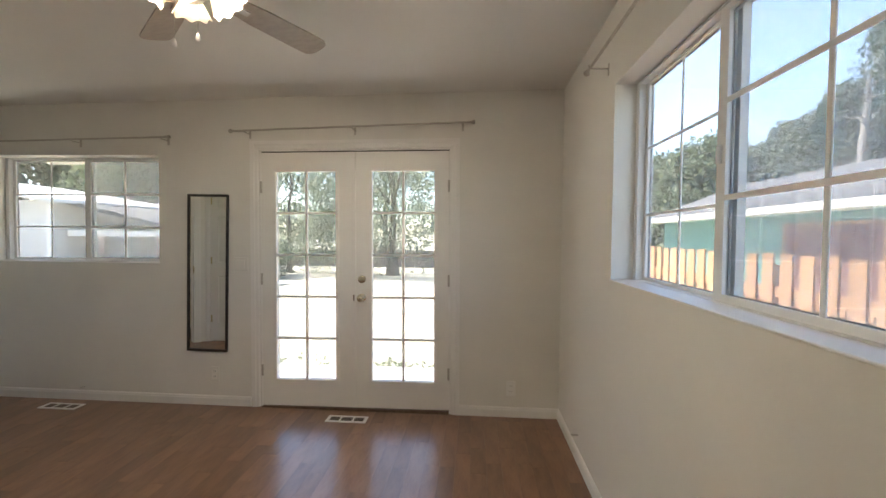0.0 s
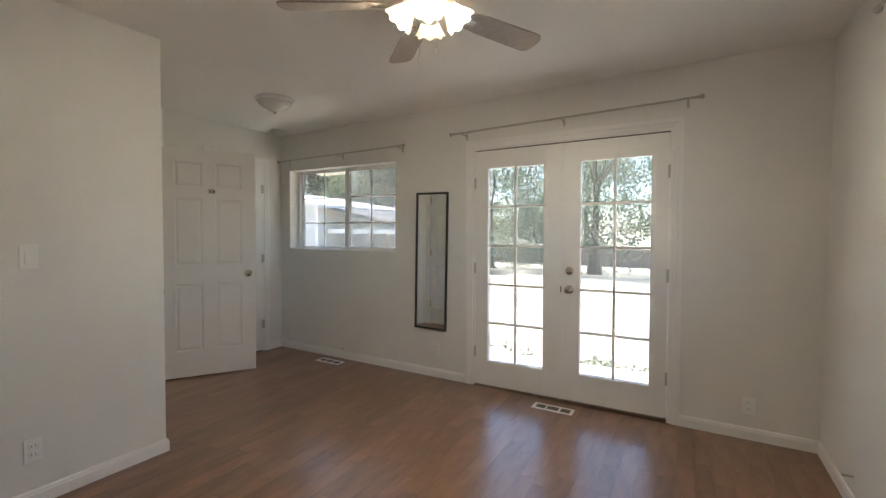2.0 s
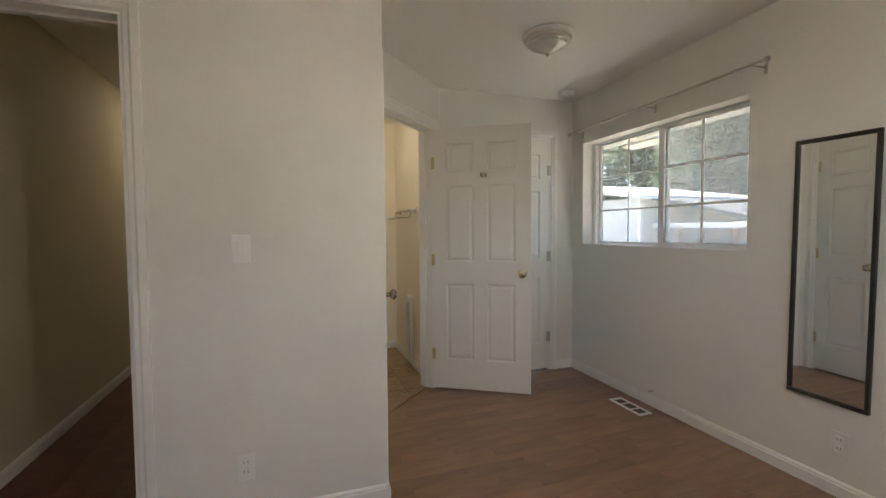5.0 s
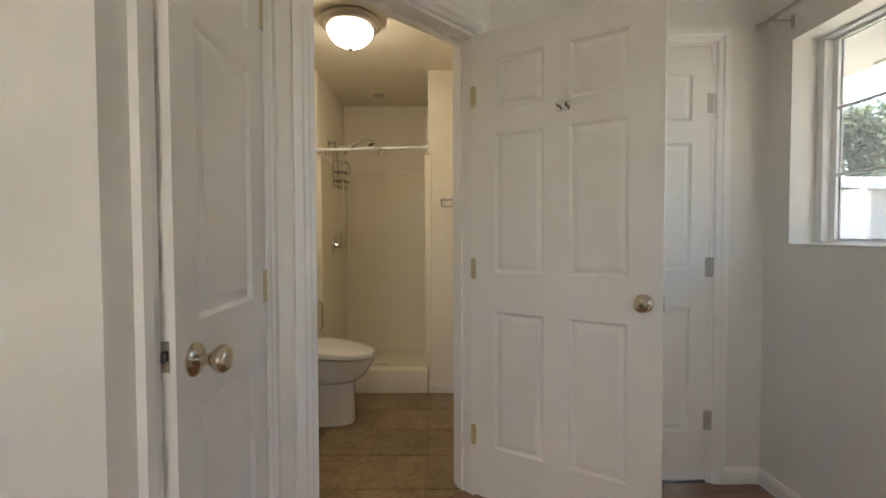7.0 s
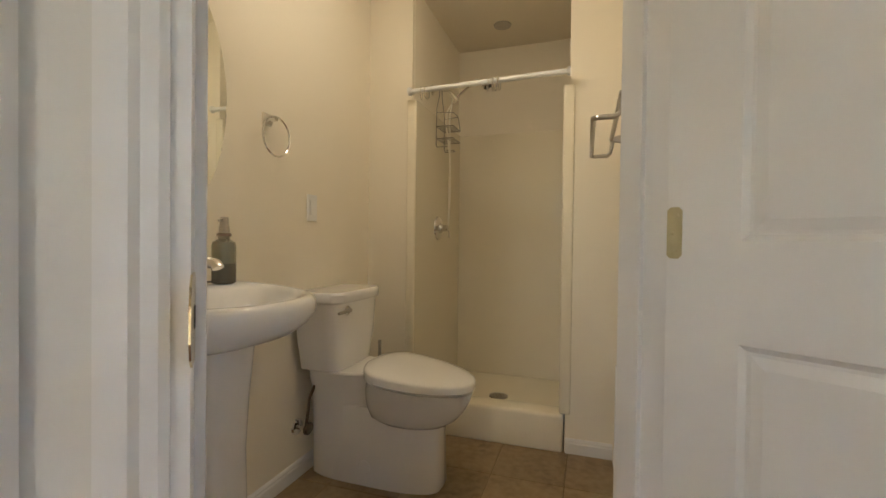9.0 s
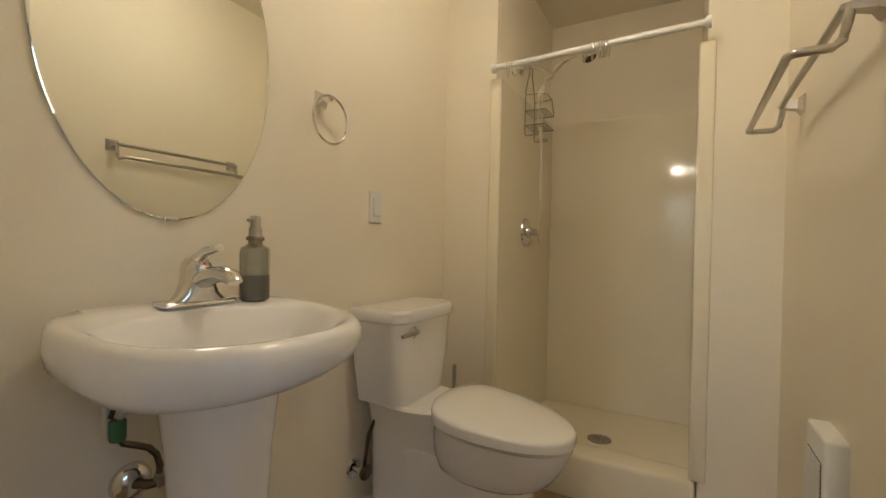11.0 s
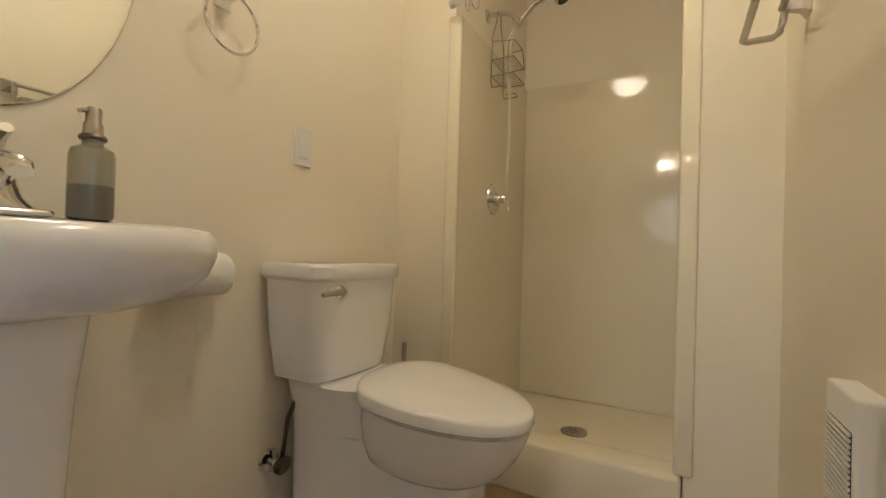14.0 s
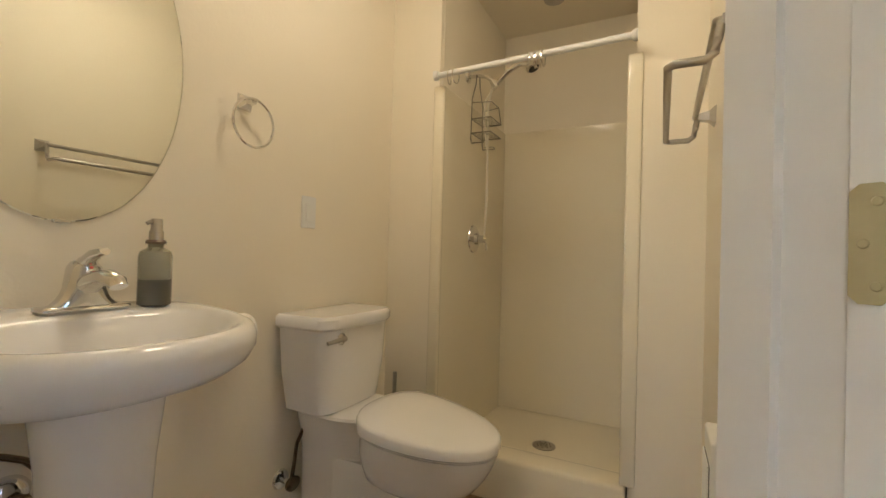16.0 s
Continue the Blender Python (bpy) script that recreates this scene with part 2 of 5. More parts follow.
M_NEEDLE = leafy("dark conifer needles", (0.06, 0.095, 0.05), (0.115, 0.15, 0.08))

# ---- building tools ----


def box(bm, x0, y0, z0, x1, y1, z1, m=None):
    """A box from corner to corner, moved by the matrix m."""
    m = m or Matrix.Identity(4)
    v = [bm.verts.new(m @ Vector((x, y, z))) for z in (z0, z1) for x, y in ((x0, y0), (x1, y0), (x1, y1), (x0, y1))]
    for f in ((3, 2, 1, 0), (4, 5, 6, 7), (0, 1, 5, 4), (1, 2, 6, 5), (2, 3, 7, 6), (3, 0, 4, 7)):
        bm.faces.new([v[i] for i in f])
    return v


def bm_box(x0, y0, z0, x1, y1, z1, bevel=0.0, seg=2):
    bm = bmesh.new()
    box(bm, x0, y0, z0, x1, y1, z1)
    if bevel:
        bmesh.ops.bevel(bm, geom=bm.edges[:], offset=bevel, segments=seg, affect="EDGES", profile=0.5)
    return bm


def mesh_of(name, bm, mat, smooth=False):
    bmesh.ops.recalc_face_normals(bm, faces=bm.faces[:])
    me = bpy.data.meshes.new(name)
    bm.to_mesh(me)
    bm.free()
    me.materials.append(mat)
    if smooth:
        me.shade_smooth()
        me.set_sharp_from_angle(angle=radians(40))
    return me


def part(name, bm, mat, parent, label="", smooth=False):
    ob = new(name, mesh_of(name, bm, mat, smooth))
    ob.parent = parent
    if label:
        ob["label"] = label
    return ob


def solid(name, bm, mat, label="", category="", kind="", group="", smooth=False):
    return tagged(new(name, mesh_of(name, bm, mat, smooth)), label, category, group, kind)


def thing(name, label, category, m=None, group="", kind=""):
    ob = tagged(new(name), label, category, group, kind)
    ob.empty_display_size = 0.1
    if m is not None:
        ob.matrix_world = m
    return ob


def lathe(profile, steps=24, m=None, squash=1.0):
    """Turns (radius, height) pairs round z."""
    m = m or Matrix.Identity(4)
    bm = bmesh.new()
    rings = []
    for r, z in profile:
        if r < 1e-6:
            rings.append([bm.verts.new(m @ Vector((0, 0, z)))])
        else:
            rings.append([bm.verts.new(m @ Vector((r * math.cos(a), squash * r * math.sin(a), z))) for a in (2 * math.pi * i / steps for i in range(steps))])
    for a, b in zip(rings, rings[1:]):
        for i in range(steps):
            j = (i + 1) % steps
            q = [a[i % len(a)], a[j % len(a)], b[j % len(b)], b[i % len(b)]]
            q = list(dict.fromkeys(q))
            if len(q) > 2:
                bm.faces.new(q)
    return bm


def tube(points, r, steps=8, bm=None, taper=None, closed=False):
    """A round bar along points."""
    bm = bm or bmesh.new()
    pts = [Vector(p) for p in points]
    n = len(pts)
    rings = []
    up = Vector((0.12, 0.31, 0.94))
    for i, p in enumerate(pts):
        a = pts[(i - 1) % n] if closed else pts[max(i - 1, 0)]
        b = pts[(i + 1) % n] if closed else pts[min(i + 1, n - 1)]
        d = (b - a).normalized()
        u = d.cross(up)
        if u.length < 0.05:
            u = d.cross(Vector((1, 0, 0)))
        u.normalize()
        w = d.cross(u).normalized()
        rr = r if taper is None else r + (taper - r) * i / max(n - 1, 1)
        rings.append([bm.verts.new(p + rr * (math.cos(t) * u + math.sin(t) * w)) for t in (2 * math.pi * k / steps for k in range(steps))])
    pairs = list(zip(rings, rings[1:])) + ([(rings[-1], rings[0])] if closed else [])
    for a, b in pairs:
        for k in range(steps):
            bm.faces.new((a[k], a[(k + 1) % steps], b[(k + 1) % steps], b[k]))
    if not closed:
        bm.faces.new(rings[0][::-1])
        bm.faces.new(rings[-1])
    return bm


def arc(center, r, a0, a1, n, plane="xz"):
    out = []
    for i in range(n + 1):
        a = radians(a0 + (a1 - a0) * i / n)
        c, s = r * math.cos(a), r * math.sin(a)
        x, y, z = center
        out.append({"xz": (x + c, y, z + s), "xy": (x + c, y + s, z), "yz": (x, y + c, z + s)}[plane])
    return out


def loft(rings, cap=True):
    """A skin over rings of points, all of the same count."""
    bm = bmesh.new()
    vs = [[bm.verts.new(p) for p in r] for r in rings]
    for a, b in zip(vs, vs[1:]):
        k = len(a)
        for i in range(k):
            bm.faces.new((a[i], a[(i + 1) % k], b[(i + 1) % k], b[i]))
    if cap:
        bm.faces.new(vs[0][::-1])
        bm.faces.new(vs[-1])
    return bm


def wall_mesh(length, height, thick, openings, m):
    """A wall along x from 0 to length, its room face at y = 0 and its back at y = thick, with openings (u0, u1, z0, z1)."""
    bm = bmesh.new()
    u = 0.0
    for a, b, z0, z1 in sorted(openings):
        if a > u:
            box(bm, u, 0, 0, a, thick, height, m)
        if z0 > 0:
            box(bm, a, 0, 0, b, thick, z0, m)
        if z1 < height:
            box(bm, a, 0, z1, b, thick, height, m)
        u = b
    if u < length:
        box(bm, u, 0, 0, length, thick, height, m)
    bmesh.ops.remove_doubles(bm, verts=bm.verts[:], dist=0.0005)
    return bm


def base_run(length, m, h=0.076, t=0.013):
    """A moulded baseboard along x, its back at y = 0, standing out to -y."""
    prof = [(0, 0), (-t, 0), (-t, h * 0.72), (-t * 0.75, h * 0.80), (-t * 0.75, h * 0.88), (-t * 0.3, h), (0, h)]
    return loft([[m @ Vector((x, y, z)) for y, z in prof] for x in (0, length)])


def casing_set(name, w, h, m, cw=0.06, t=0.016):
    """Door casing round an opening 0..w, its back at y = 0, standing out to -y; one object with legs and head."""
    bm = bmesh.new()

    def leg(x0, x1, inner):
        s = 1 if inner > x0 else -1
        xi = x1 if s > 0 else x0
        xo = x0 if s > 0 else x1
        d = (xi - xo)
        prof = [(xo, 0), (xo, -t), (xo + 0.45 * d, -t), (xo + 0.6 * d, -t * 0.7), (xo + 0.85 * d, -t * 0.6), (xi, -t * 0.35), (xi, 0)]
        lo = [bm.verts.new(m @ Vector((x, y, 0))) for x, y in prof]
        hi = [bm.verts.new(m @ Vector((x, y, h + abs(x - xi)))) for x, y in prof]
        k = len(lo)
        for i in range(k):
            bm.faces.new((lo[i], lo[(i + 1) % k], hi[(i + 1) % k], hi[i]))
        bm.faces.new(lo)
        bm.faces.new(hi)
    leg(-cw, 0, 0)
    leg(w, w + cw, w - 1)
    prof = [(h + cw, 0), (h + cw, -t), (h + 0.55 * cw, -t), (h + 0.4 * cw, -t * 0.7), (h + 0.15 * cw, -t * 0.6), (h, -t * 0.35), (h, 0)]
    lo = [bm.verts.new(m @ Vector((-(z - h), y, z))) for z, y in prof]
    hi = [bm.verts.new(m @ Vector((w + (z - h), y, z))) for z, y in prof]
    k = len(lo)
    for i in range(k):
        bm.faces.new((lo[i], lo[(i + 1) % k], hi[(i + 1) % k], hi[i]))
    bm.faces.new(lo)
    bm.faces.new(hi)
    return solid(name, bm, M_TRIM, "white painted moulded door casing on the wall", "door casing", "structure")


def jamb_set(name, w, h, depth, m, t=0.018):
    """Jambs and head that line an opening 0..w through the wall, y from 0 to depth."""
    bm = bmesh.new()
    box(bm, 0.0, 0.0005, 0, t, depth - 0.0005, h, m)
    box(bm, w - t, 0.0005, 0, w, depth - 0.0005, h, m)
    box(bm, t, 0.0005, h - t, w - t, depth - 0.0005, h, m)
    box(bm, t, depth * 0.5, 0, t + 0.012, depth * 0.5 + 0.03, h - t, m)
    box(bm, w - t - 0.012, depth * 0.5, 0, w - t, depth * 0.5 + 0.03, h - t, m)
    box(bm, t + 0.012, depth * 0.5, h - t - 0.012, w - t - 0.012, depth * 0.5 + 0.03, h - t, m)
    return solid(name, bm, M_TRIM, "white painted door jamb lining the opening", "door jamb", "structure")


def knob_parts(parent, x, y, z, side, mat, keyhole=False, mat2=None):
    """A round door knob on a rosette; side: +1 stands out to +y, -1 to -y."""
    turn = Matrix.Translation((x, y, z)) @ Matrix.Rotation(radians(-90 * side), 4, "X")
    part("rosette", lathe([(0.0, 0), (0.033, 0.0), (0.033, 0.004), (0.027, 0.010), (0.014, 0.012), (0.012, 0.014), (0, 0.014)], 24, turn), mat, parent, smooth=True)
    k = part("knob", lathe([(0.0, 0.012), (0.012, 0.012), (0.011, 0.030), (0.020, 0.038), (0.027, 0.048), (0.0275, 0.056), (0.022, 0.064), (0.012, 0.067), (0, 0.067)], 24, turn), mat, parent, "polished metal door knob", smooth=True)
    if keyhole:
        part("lock_button", lathe([(0, 0.066), (0.007, 0.066), (0.006, 0.071), (0, 0.071)], 12, turn), mat2 or M_BRONZE, k)


def hinge_part(parent, x, y, z, mat, w=0.018):
    bm = tube([(x, y, z - 0.045), (x, y, z + 0.045)], 0.0065, 8)
    box(bm, x - w, y - 0.002, z - 0.044, x + w, y + 0.0035, z + 0.044)
    return part("hinge", bm, mat, parent, "metal butt hinge")


def six_panel_door(name, label, w, h, m, group="doors", t=0.035):
    """Hinge edge at x = 0, faces at y = 0 and y = t; moulded with six raised panels, or three in one row where it is narrow."""
    d = thing(name, label, "door", m, group)
    st = 0.115 if w > 0.6 else 0.085
    narrow = w < 0.5
    mid = 0.10 if w > 0.6 else 0.07
    xs = [(st, w - st)] if narrow else [(st, (w - mid) / 2), ((w + mid) / 2, w - st)]
    s = h / 2.03
    zs = [(0.23 * s, 0.83 * s), (1.00 * s, 1.59 * s), (1.69 * s, 1.91 * s)]
    bm = bmesh.new()
    box(bm, 0, 0, 0, xs[0][0], t, h)
    box(bm, xs[-1][1], 0, 0, w, t, h)
    if not narrow:
        box(bm, xs[0][1], 0, 0, xs[1][0], t, h)
    z = 0
    for a, b in zs + [(h, h)]:
        for x0, x1 in xs:
            box(bm, x0, 0, z, x1, t, a)
        z = b
    part("leaf", bm, M_DOOR, d)
    for x0, x1 in xs:
        for z0, z1 in zs:
            bm = bmesh.new()
            g, e, dp = 0.016, 0.034, 0.009
            for y, sgn in ((0, 1), (t, -1)):
                o = [(x0, z0), (x1, z0), (x1, z1), (x0, z1)]

                def ring(k, dep):
                    return [bm.verts.new((x + (k if x == x0 else -k), y + sgn * dep, zz + (k if zz == z0 else -k))) for x, zz in o]
                rs = [ring(0, 0.0), ring(0.010, dp), ring(g, dp), ring(e, 0.0025)]
                for a, b in zip(rs, rs[1:]):
                    for i in range(4):
                        bm.faces.new((a[i], a[(i + 1) % 4], b[(i + 1) % 4], b[i]))
                bm.faces.new(rs[-1])
            part("panel", bm, M_DOOR, d)
    return d


def plate(name, label, m, kind, group="", mat=None):
    """A wall plate in the plane y = 0, standing out to -y: a rocker switch or a two-socket outlet."""
    d = thing(name, label, "outlet" if kind == "outlet" else "switch", m, group)
    w, h = 0.07, 0.115
    part("cover", bm_box(-w / 2, -0.006, -h / 2, w / 2, 0, h / 2, 0.003), mat or M_WHITEPL, d)
    if kind == "outlet":
        for dz in (-0.021, 0.021):
            s = part("socket", bm_box(-0.017, -0.0085, dz - 0.015, 0.017, -0.005, dz + 0.015, 0.004), mat or M_WHITEPL, d)
            bm = bmesh.new()
            box(bm, -0.008, -0.0092, dz - 0.004, -0.006, -0.0084, dz + 0.007)
            box(bm, 0.006, -0.0092, dz - 0.004, 0.008, -0.0084, dz + 0.007)
            part("slot", bm, M_DARK, s)
    elif kind == "switch":
        bm = bm_box(-0.017, -0.010, -0.033, 0.017, -0.005, 0.033, 0.002)
        part("rocker", bm, mat or M_WHITEPL, d)
    return d

# ---- structure ----
H = 2.48
YN, XE, XW, XA = 3.268, 0.609, -2.778, -4.145
YA = 1.285
YBS, YBN, XBF = 0.63, 1.912, -5.32
HB = 2.36


def ceil_z(x):
    """Height of the bedroom ceiling, which falls gently to the west."""
    return 2.46 + 0.019 * x




def wall(name, length, thick, openings, m, mat=M_WALL, label="cream painted plaster wall", height=H):
    return solid(name, wall_mesh(length, height, thick, openings, m), mat, label, "wall", "structure")


# each frame: x runs along the wall, +y goes into the wall
N_ = Matrix.Translation((-4.27, YN, 0))
wall("wall_north", 5.06, 0.18, [(0.27, 1.719, 1.12, 1.985), (2.535, 4.07, 0, 2.05)], N_)
E_ = Matrix.Translation((XE, YN, 0)) @ Matrix.Rotation(radians(-90), 4, "Z")
wall("wall_east", 4.27, 0.18, [(1.183, 2.763, 1.165, 2.09)], E_)
W_ = Matrix.Translation((XW, -1.0, 0)) @ Matrix.Rotation(radians(90), 4, "Z")
wall("wall_west", 2.285, 0.12, [(0.515, 1.308, 0, 2.083)], W_)
S_ = Matrix.Translation((0.75, -1.0, 0)) @ Matrix.Rotation(radians(180), 4, "Z")
wall("wall_south", 3.65, 0.12, [], S_)
AS_ = Matrix.Translation((XW - 0.12, YA, 0)) @ Matrix.Rotation(radians(180), 4, "Z")
wall("wall_alcove_south", 0.53, 0.12, [(0.0, 0.468, 0, 2.04)], AS_)
AW_ = Matrix.Translation((XA, 1.98, 0)) @ Matrix.Rotation(radians(90), 4, "Z")
wall("wall_alcove_west", 1.288, 0.12, [(0.44, 1.058, 0, 2.04)], AW_)
D_ = Matrix.Translation((-3.42, YA, 0)) @ Matrix.Rotation(radians(135), 4, "Z")
wall("wall_diagonal", 1.025, 0.12, [(0.124, 0.915, 0, 2.045)], D_)
# bathroom
wall("wall_bath_south", 1.95, 0.12, [], Matrix.Translation((-3.45, YBS, 0)) @ Matrix.Rotation(radians(180), 4, "Z"), M_BWALL)
wall("wall_bath_north", 1.30, 0.10, [], Matrix.Translation((-5.44, YBN, 0)), M_BWALL)
wall("wall_bath_east", 0.65, 0.10, [], Matrix.Translation((-3.55, 1.20, 0)) @ Matrix.Rotation(radians(-90), 4, "Z"), M_BWALL)
FB_ = Matrix.Translation((XBF, YBS, 0)) @ Matrix.Rotation(radians(90), 4, "Z")
wall("wall_bath_west", 1.305, 0.12, [(0.25, 1.055, 0, H)], FB_, M_BWALL)
wall("wall_shower_south", 0.95, 0.12, [], Matrix.Translation((-5.35, 0.882, 0)) @ Matrix.Rotation(radians(180), 4, "Z"), M_BWALL)
wall("wall_shower_north", 0.95, 0.12, [], Matrix.Translation((-6.30, 1.683, 0)), M_BWALL)
wall("wall_shower_west", 1.0, 0.12, [], Matrix.Translation((-6.19, 0.78, 0)) @ Matrix.Rotation(radians(90), 4, "Z"), M_BWALL)
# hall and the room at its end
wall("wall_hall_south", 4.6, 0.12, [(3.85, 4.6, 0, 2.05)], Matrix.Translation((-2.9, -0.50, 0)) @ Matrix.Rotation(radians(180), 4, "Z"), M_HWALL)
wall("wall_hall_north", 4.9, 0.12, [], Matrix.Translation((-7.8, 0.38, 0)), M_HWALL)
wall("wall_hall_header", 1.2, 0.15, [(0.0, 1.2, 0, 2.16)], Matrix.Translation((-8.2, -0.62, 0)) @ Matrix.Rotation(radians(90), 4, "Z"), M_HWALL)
wall("wall_living_west", 8.0, 0.12, [], Matrix.Translation((-13.4, -4.0, 0)) @ Matrix.Rotation(radians(90), 4, "Z"), M_WALL)
# unseen south wall; its opening is added to brighten the far room with daylight
wall("wall_living_south", 6.0, 0.12, [(2.4, 3.9, 0.8, 2.1)], Matrix.Translation((-7.5, -4.0, 0)) @ Matrix.Rotation(radians(180), 4, "Z"), M_WALL)
wall("wall_living_north", 6.0, 0.12, [], Matrix.Translation((-13.5, 0.66, 0)), M_WALL)
wall("wall_living_east", 3.5, 0.12, [], Matrix.Translation((-7.6, -0.62, 0)) @ Matrix.Rotation(radians(-90), 4, "Z"), M_WALL)

solid("floor", bm_box(-13.6, -4.2, -0.2, 0.79, 3.448, -0.012), M_GROUT, "timber subfloor under the laminate", "floor", "structure")
solid("ceiling_bathroom", loft([[(-6.19, 0.88, z), (-5.32, 0.88, z), (-5.32, 0.63, z), (-3.55, 0.63, z), (-3.55, 1.24, z), (-4.22, 1.912, z), (-5.32, 1.912, z), (-5.32, 1.684, z), (-6.19, 1.684, z)] for z in (HB, HB + 0.05)]), M_BWALL, "cream bathroom ceiling", "ceiling", "structure")
solid("ceiling", bm_box(-13.6, -4.2, H + 0.002, 0.79, 3.448, H + 0.12), M_CEIL, "off-white textured plaster ceiling", "ceiling", "structure")
# the bedroom ceiling sags a little towards the alcove
for nm, xa, xb, ya in (("ceiling_bedroom", XW - 0.06, 0.70, -1.06), ("ceiling_alcove", -4.22, XW - 0.06, 1.22)):
    bm = loft([[(x, ya, ceil_z(x)), (x, YN + 0.09, ceil_z(x)), (x, YN + 0.09, H), (x, ya, H)] for x in (xa, xb)])
    solid(nm, bm, M_CEIL, "off-white textured plaster ceiling", "ceiling", "structure")
prof = [(3.30, 2.40), (4.50, 2.215), (4.50, 2.33), (4.53, 2.34), (3.30, 2.78), (-1.4, 3.6), (-1.4, 2.6), (3.30, 2.6)]
bm = loft([[(x, y, z) for y, z in prof] for x in (-14.0, 1.1)])
solid("roof", bm, M_SIDING, "white painted house eave with a wide soffit", "roof", "structure")
solid("soffit_vent", bm_box(-4.6, 3.95, 2.296, -4.0, 4.10, 2.312), M_NICKEL, "grey metal vent in the eave soffit", "vent", "structure").matrix_world = pose(0, -1.2, 0.62, -8.76, 0, 0) @ pose(0, 1.16, 0)


def run(name, x0, y0, ang, length, mat=M_TRIM):
    m = Matrix.Translation((x0, y0, 0)) @ Matrix.Rotation(radians(ang), 4, "Z")
    return solid(name, base_run(length, m), mat, "white painted moulded baseboard along the wall", "baseboard", "structure")


run("baseboard", XA, YN, 0, 2.355)
run("baseboard", -0.165, YN, 0, 0.774)
run("baseboard", XE, YN, -90, 4.26)
run("baseboard", XW, 0.345, 90, 0.94)
run("baseboard", XW, -1.0, 90, 0.46)
run("baseboard", XE, -1.0, 180, 3.38)
run("baseboard", XW + 0.013, YA, 180, 0.073)
run("baseboard", XA, 3.098, 90, 0.17)
run("baseboard", -3.55, YBS, 180, 1.77)
run("baseboard", XBF, 1.688, 90, 0.21)
run("baseboard", -5.30, YBN, 0, 1.04)
run("baseboard", XBF, 0.645, 90, 0.19)
run("baseboard", -2.9, -0.50, 180, 3.78)
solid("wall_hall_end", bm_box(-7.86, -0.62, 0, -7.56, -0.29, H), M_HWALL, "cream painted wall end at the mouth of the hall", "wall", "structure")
run("baseboard", -7.56, -0.29, 180, 0.30)
run("baseboard", -7.56, -0.50, 90, 0.21)
run("baseboard", -13.4, 0.66, 0, 5.6)
run("baseboard", -13.4, -4.0, 90, 4.6)

# door linings
casing_set("door_casing_hall", 0.785, 2.075, W_ @ Matrix.Translation((0.515, 0, 0)), cw=0.06)
jamb_set("door_jamb_hall", 0.793, 2.083, 0.12, W_ @ Matrix.Translation((0.515, 0, 0)))
casing_set("door_casing_linen", 0.468, 2.04, AS_, cw=0.055)
jamb_set("door_jamb_linen", 0.468, 2.04, 0.12, AS_)
casing_set("door_casing_bath", 0.791, 2.045, D_ @ Matrix.Translation((0.124, 0, 0)))
jamb_set("door_jamb_bath", 0.791, 2.045, 0.12, D_ @ Matrix.Translation((0.124, 0, 0)))
casing_set("door_casing_closet", 0.618, 2.04, AW_ @ Matrix.Translation((0.44, 0, 0)))
jamb_set("door_jamb_closet", 0.618, 2.04, 0.12, AW_ @ Matrix.Translation((0.44, 0, 0)))
# the garden door frame has settled and leans by half a degree
LEAN = pose(-1.716, 0, 2.0, 0, -0.55, 0) @ pose(1.716, 0, -2.0)
FD = LEAN @ N_ @ Matrix.Translation((2.535, 0, -0.03))
casing_set("door_casing_garden", 1.515, 2.06, FD, cw=0.062)
jamb_set("door_jamb_garden", 1.515, 2.06, 0.18, FD)
# dark strip that paints the shadow line of the gap above the leaves
solid("weatherstrip", bm_box(-1.716, YN + 0.012, 2.003, -0.239, YN + 0.04, 2.011), M_DARK, "dark strip drawing the shaded gap above the garden doors", "weatherstrip", "structure").matrix_world = LEAN
solid("threshold", bm_box(-1.717, YN - 0.012, -0.03, -0.238, YN + 0.135, 0.012, 0.004), M_BRONZE, "dark bronze door threshold strip", "threshold", "structure").matrix_world = LEAN
HS = Matrix.Translation((-2.9, -0.50, 0)) @ Matrix.Rotation(radians(180), 4, "Z") @ Matrix.Translation((3.85, 0, 0))
casing_set("door_casing_hall_side", 0.75, 2.05, HS)

# ---- doors ----
hd = six_panel_door("hall_side_door", "white painted panel door with bronze hinges, ajar in the hall", 0.70, 2.02, HS @ Matrix.Translation((0.015, 0.0, 0.01)) @ Matrix.Rotation(radians(-8.5), 4, "Z"))
for z in (0.28, 1.02, 1.76):
    hinge_part(hd, 0.004, -0.006, z, M_BRONZE)
knob_parts(hd, 0.66, 0.0, 0.92, -1, M_GOLD)

# bathroom door, swung open into the bedroom
bd = six_panel_door("bathroom_door", "white six-panel bathroom door standing open", 0.762, 2.018, Matrix.Translation((-4.057, 1.911, 0.012)) @ Matrix.Rotation(radians(58), 4, "Z"))
for z in (0.27, 1.008, 1.755):
    hp = part("hinge", loft([[(x, y, z + q) for x, q in ((0.001, -0.040), (0.007, -0.046), (0.020, -0.046), (0.026, -0.040), (0.026, 0.040), (0.020, 0.046), (0.007, 0.046), (0.001, 0.040))] for y in (0.0, -0.0035)]), M_PLATE, bd, "aged brass hinge leaf")
    for dz in (-0.032, 0.0, 0.032):
        part("screw", lathe([(0, 0), (0.0042, 0), (0.003, 0.0012), (0, 0.0014)], 10, Matrix.Translation((0.0135 + (0.004 if dz else -0.004), -0.0034, z + dz)) @ Matrix.Rotation(radians(90), 4, "X")), M_PLATE, hp)
knob_parts(bd, 0.70, 0.0, 0.908, -1, M_GOLD, True)
knob_parts(bd, 0.70, 0.035, 0.908, 1, M_GOLD)
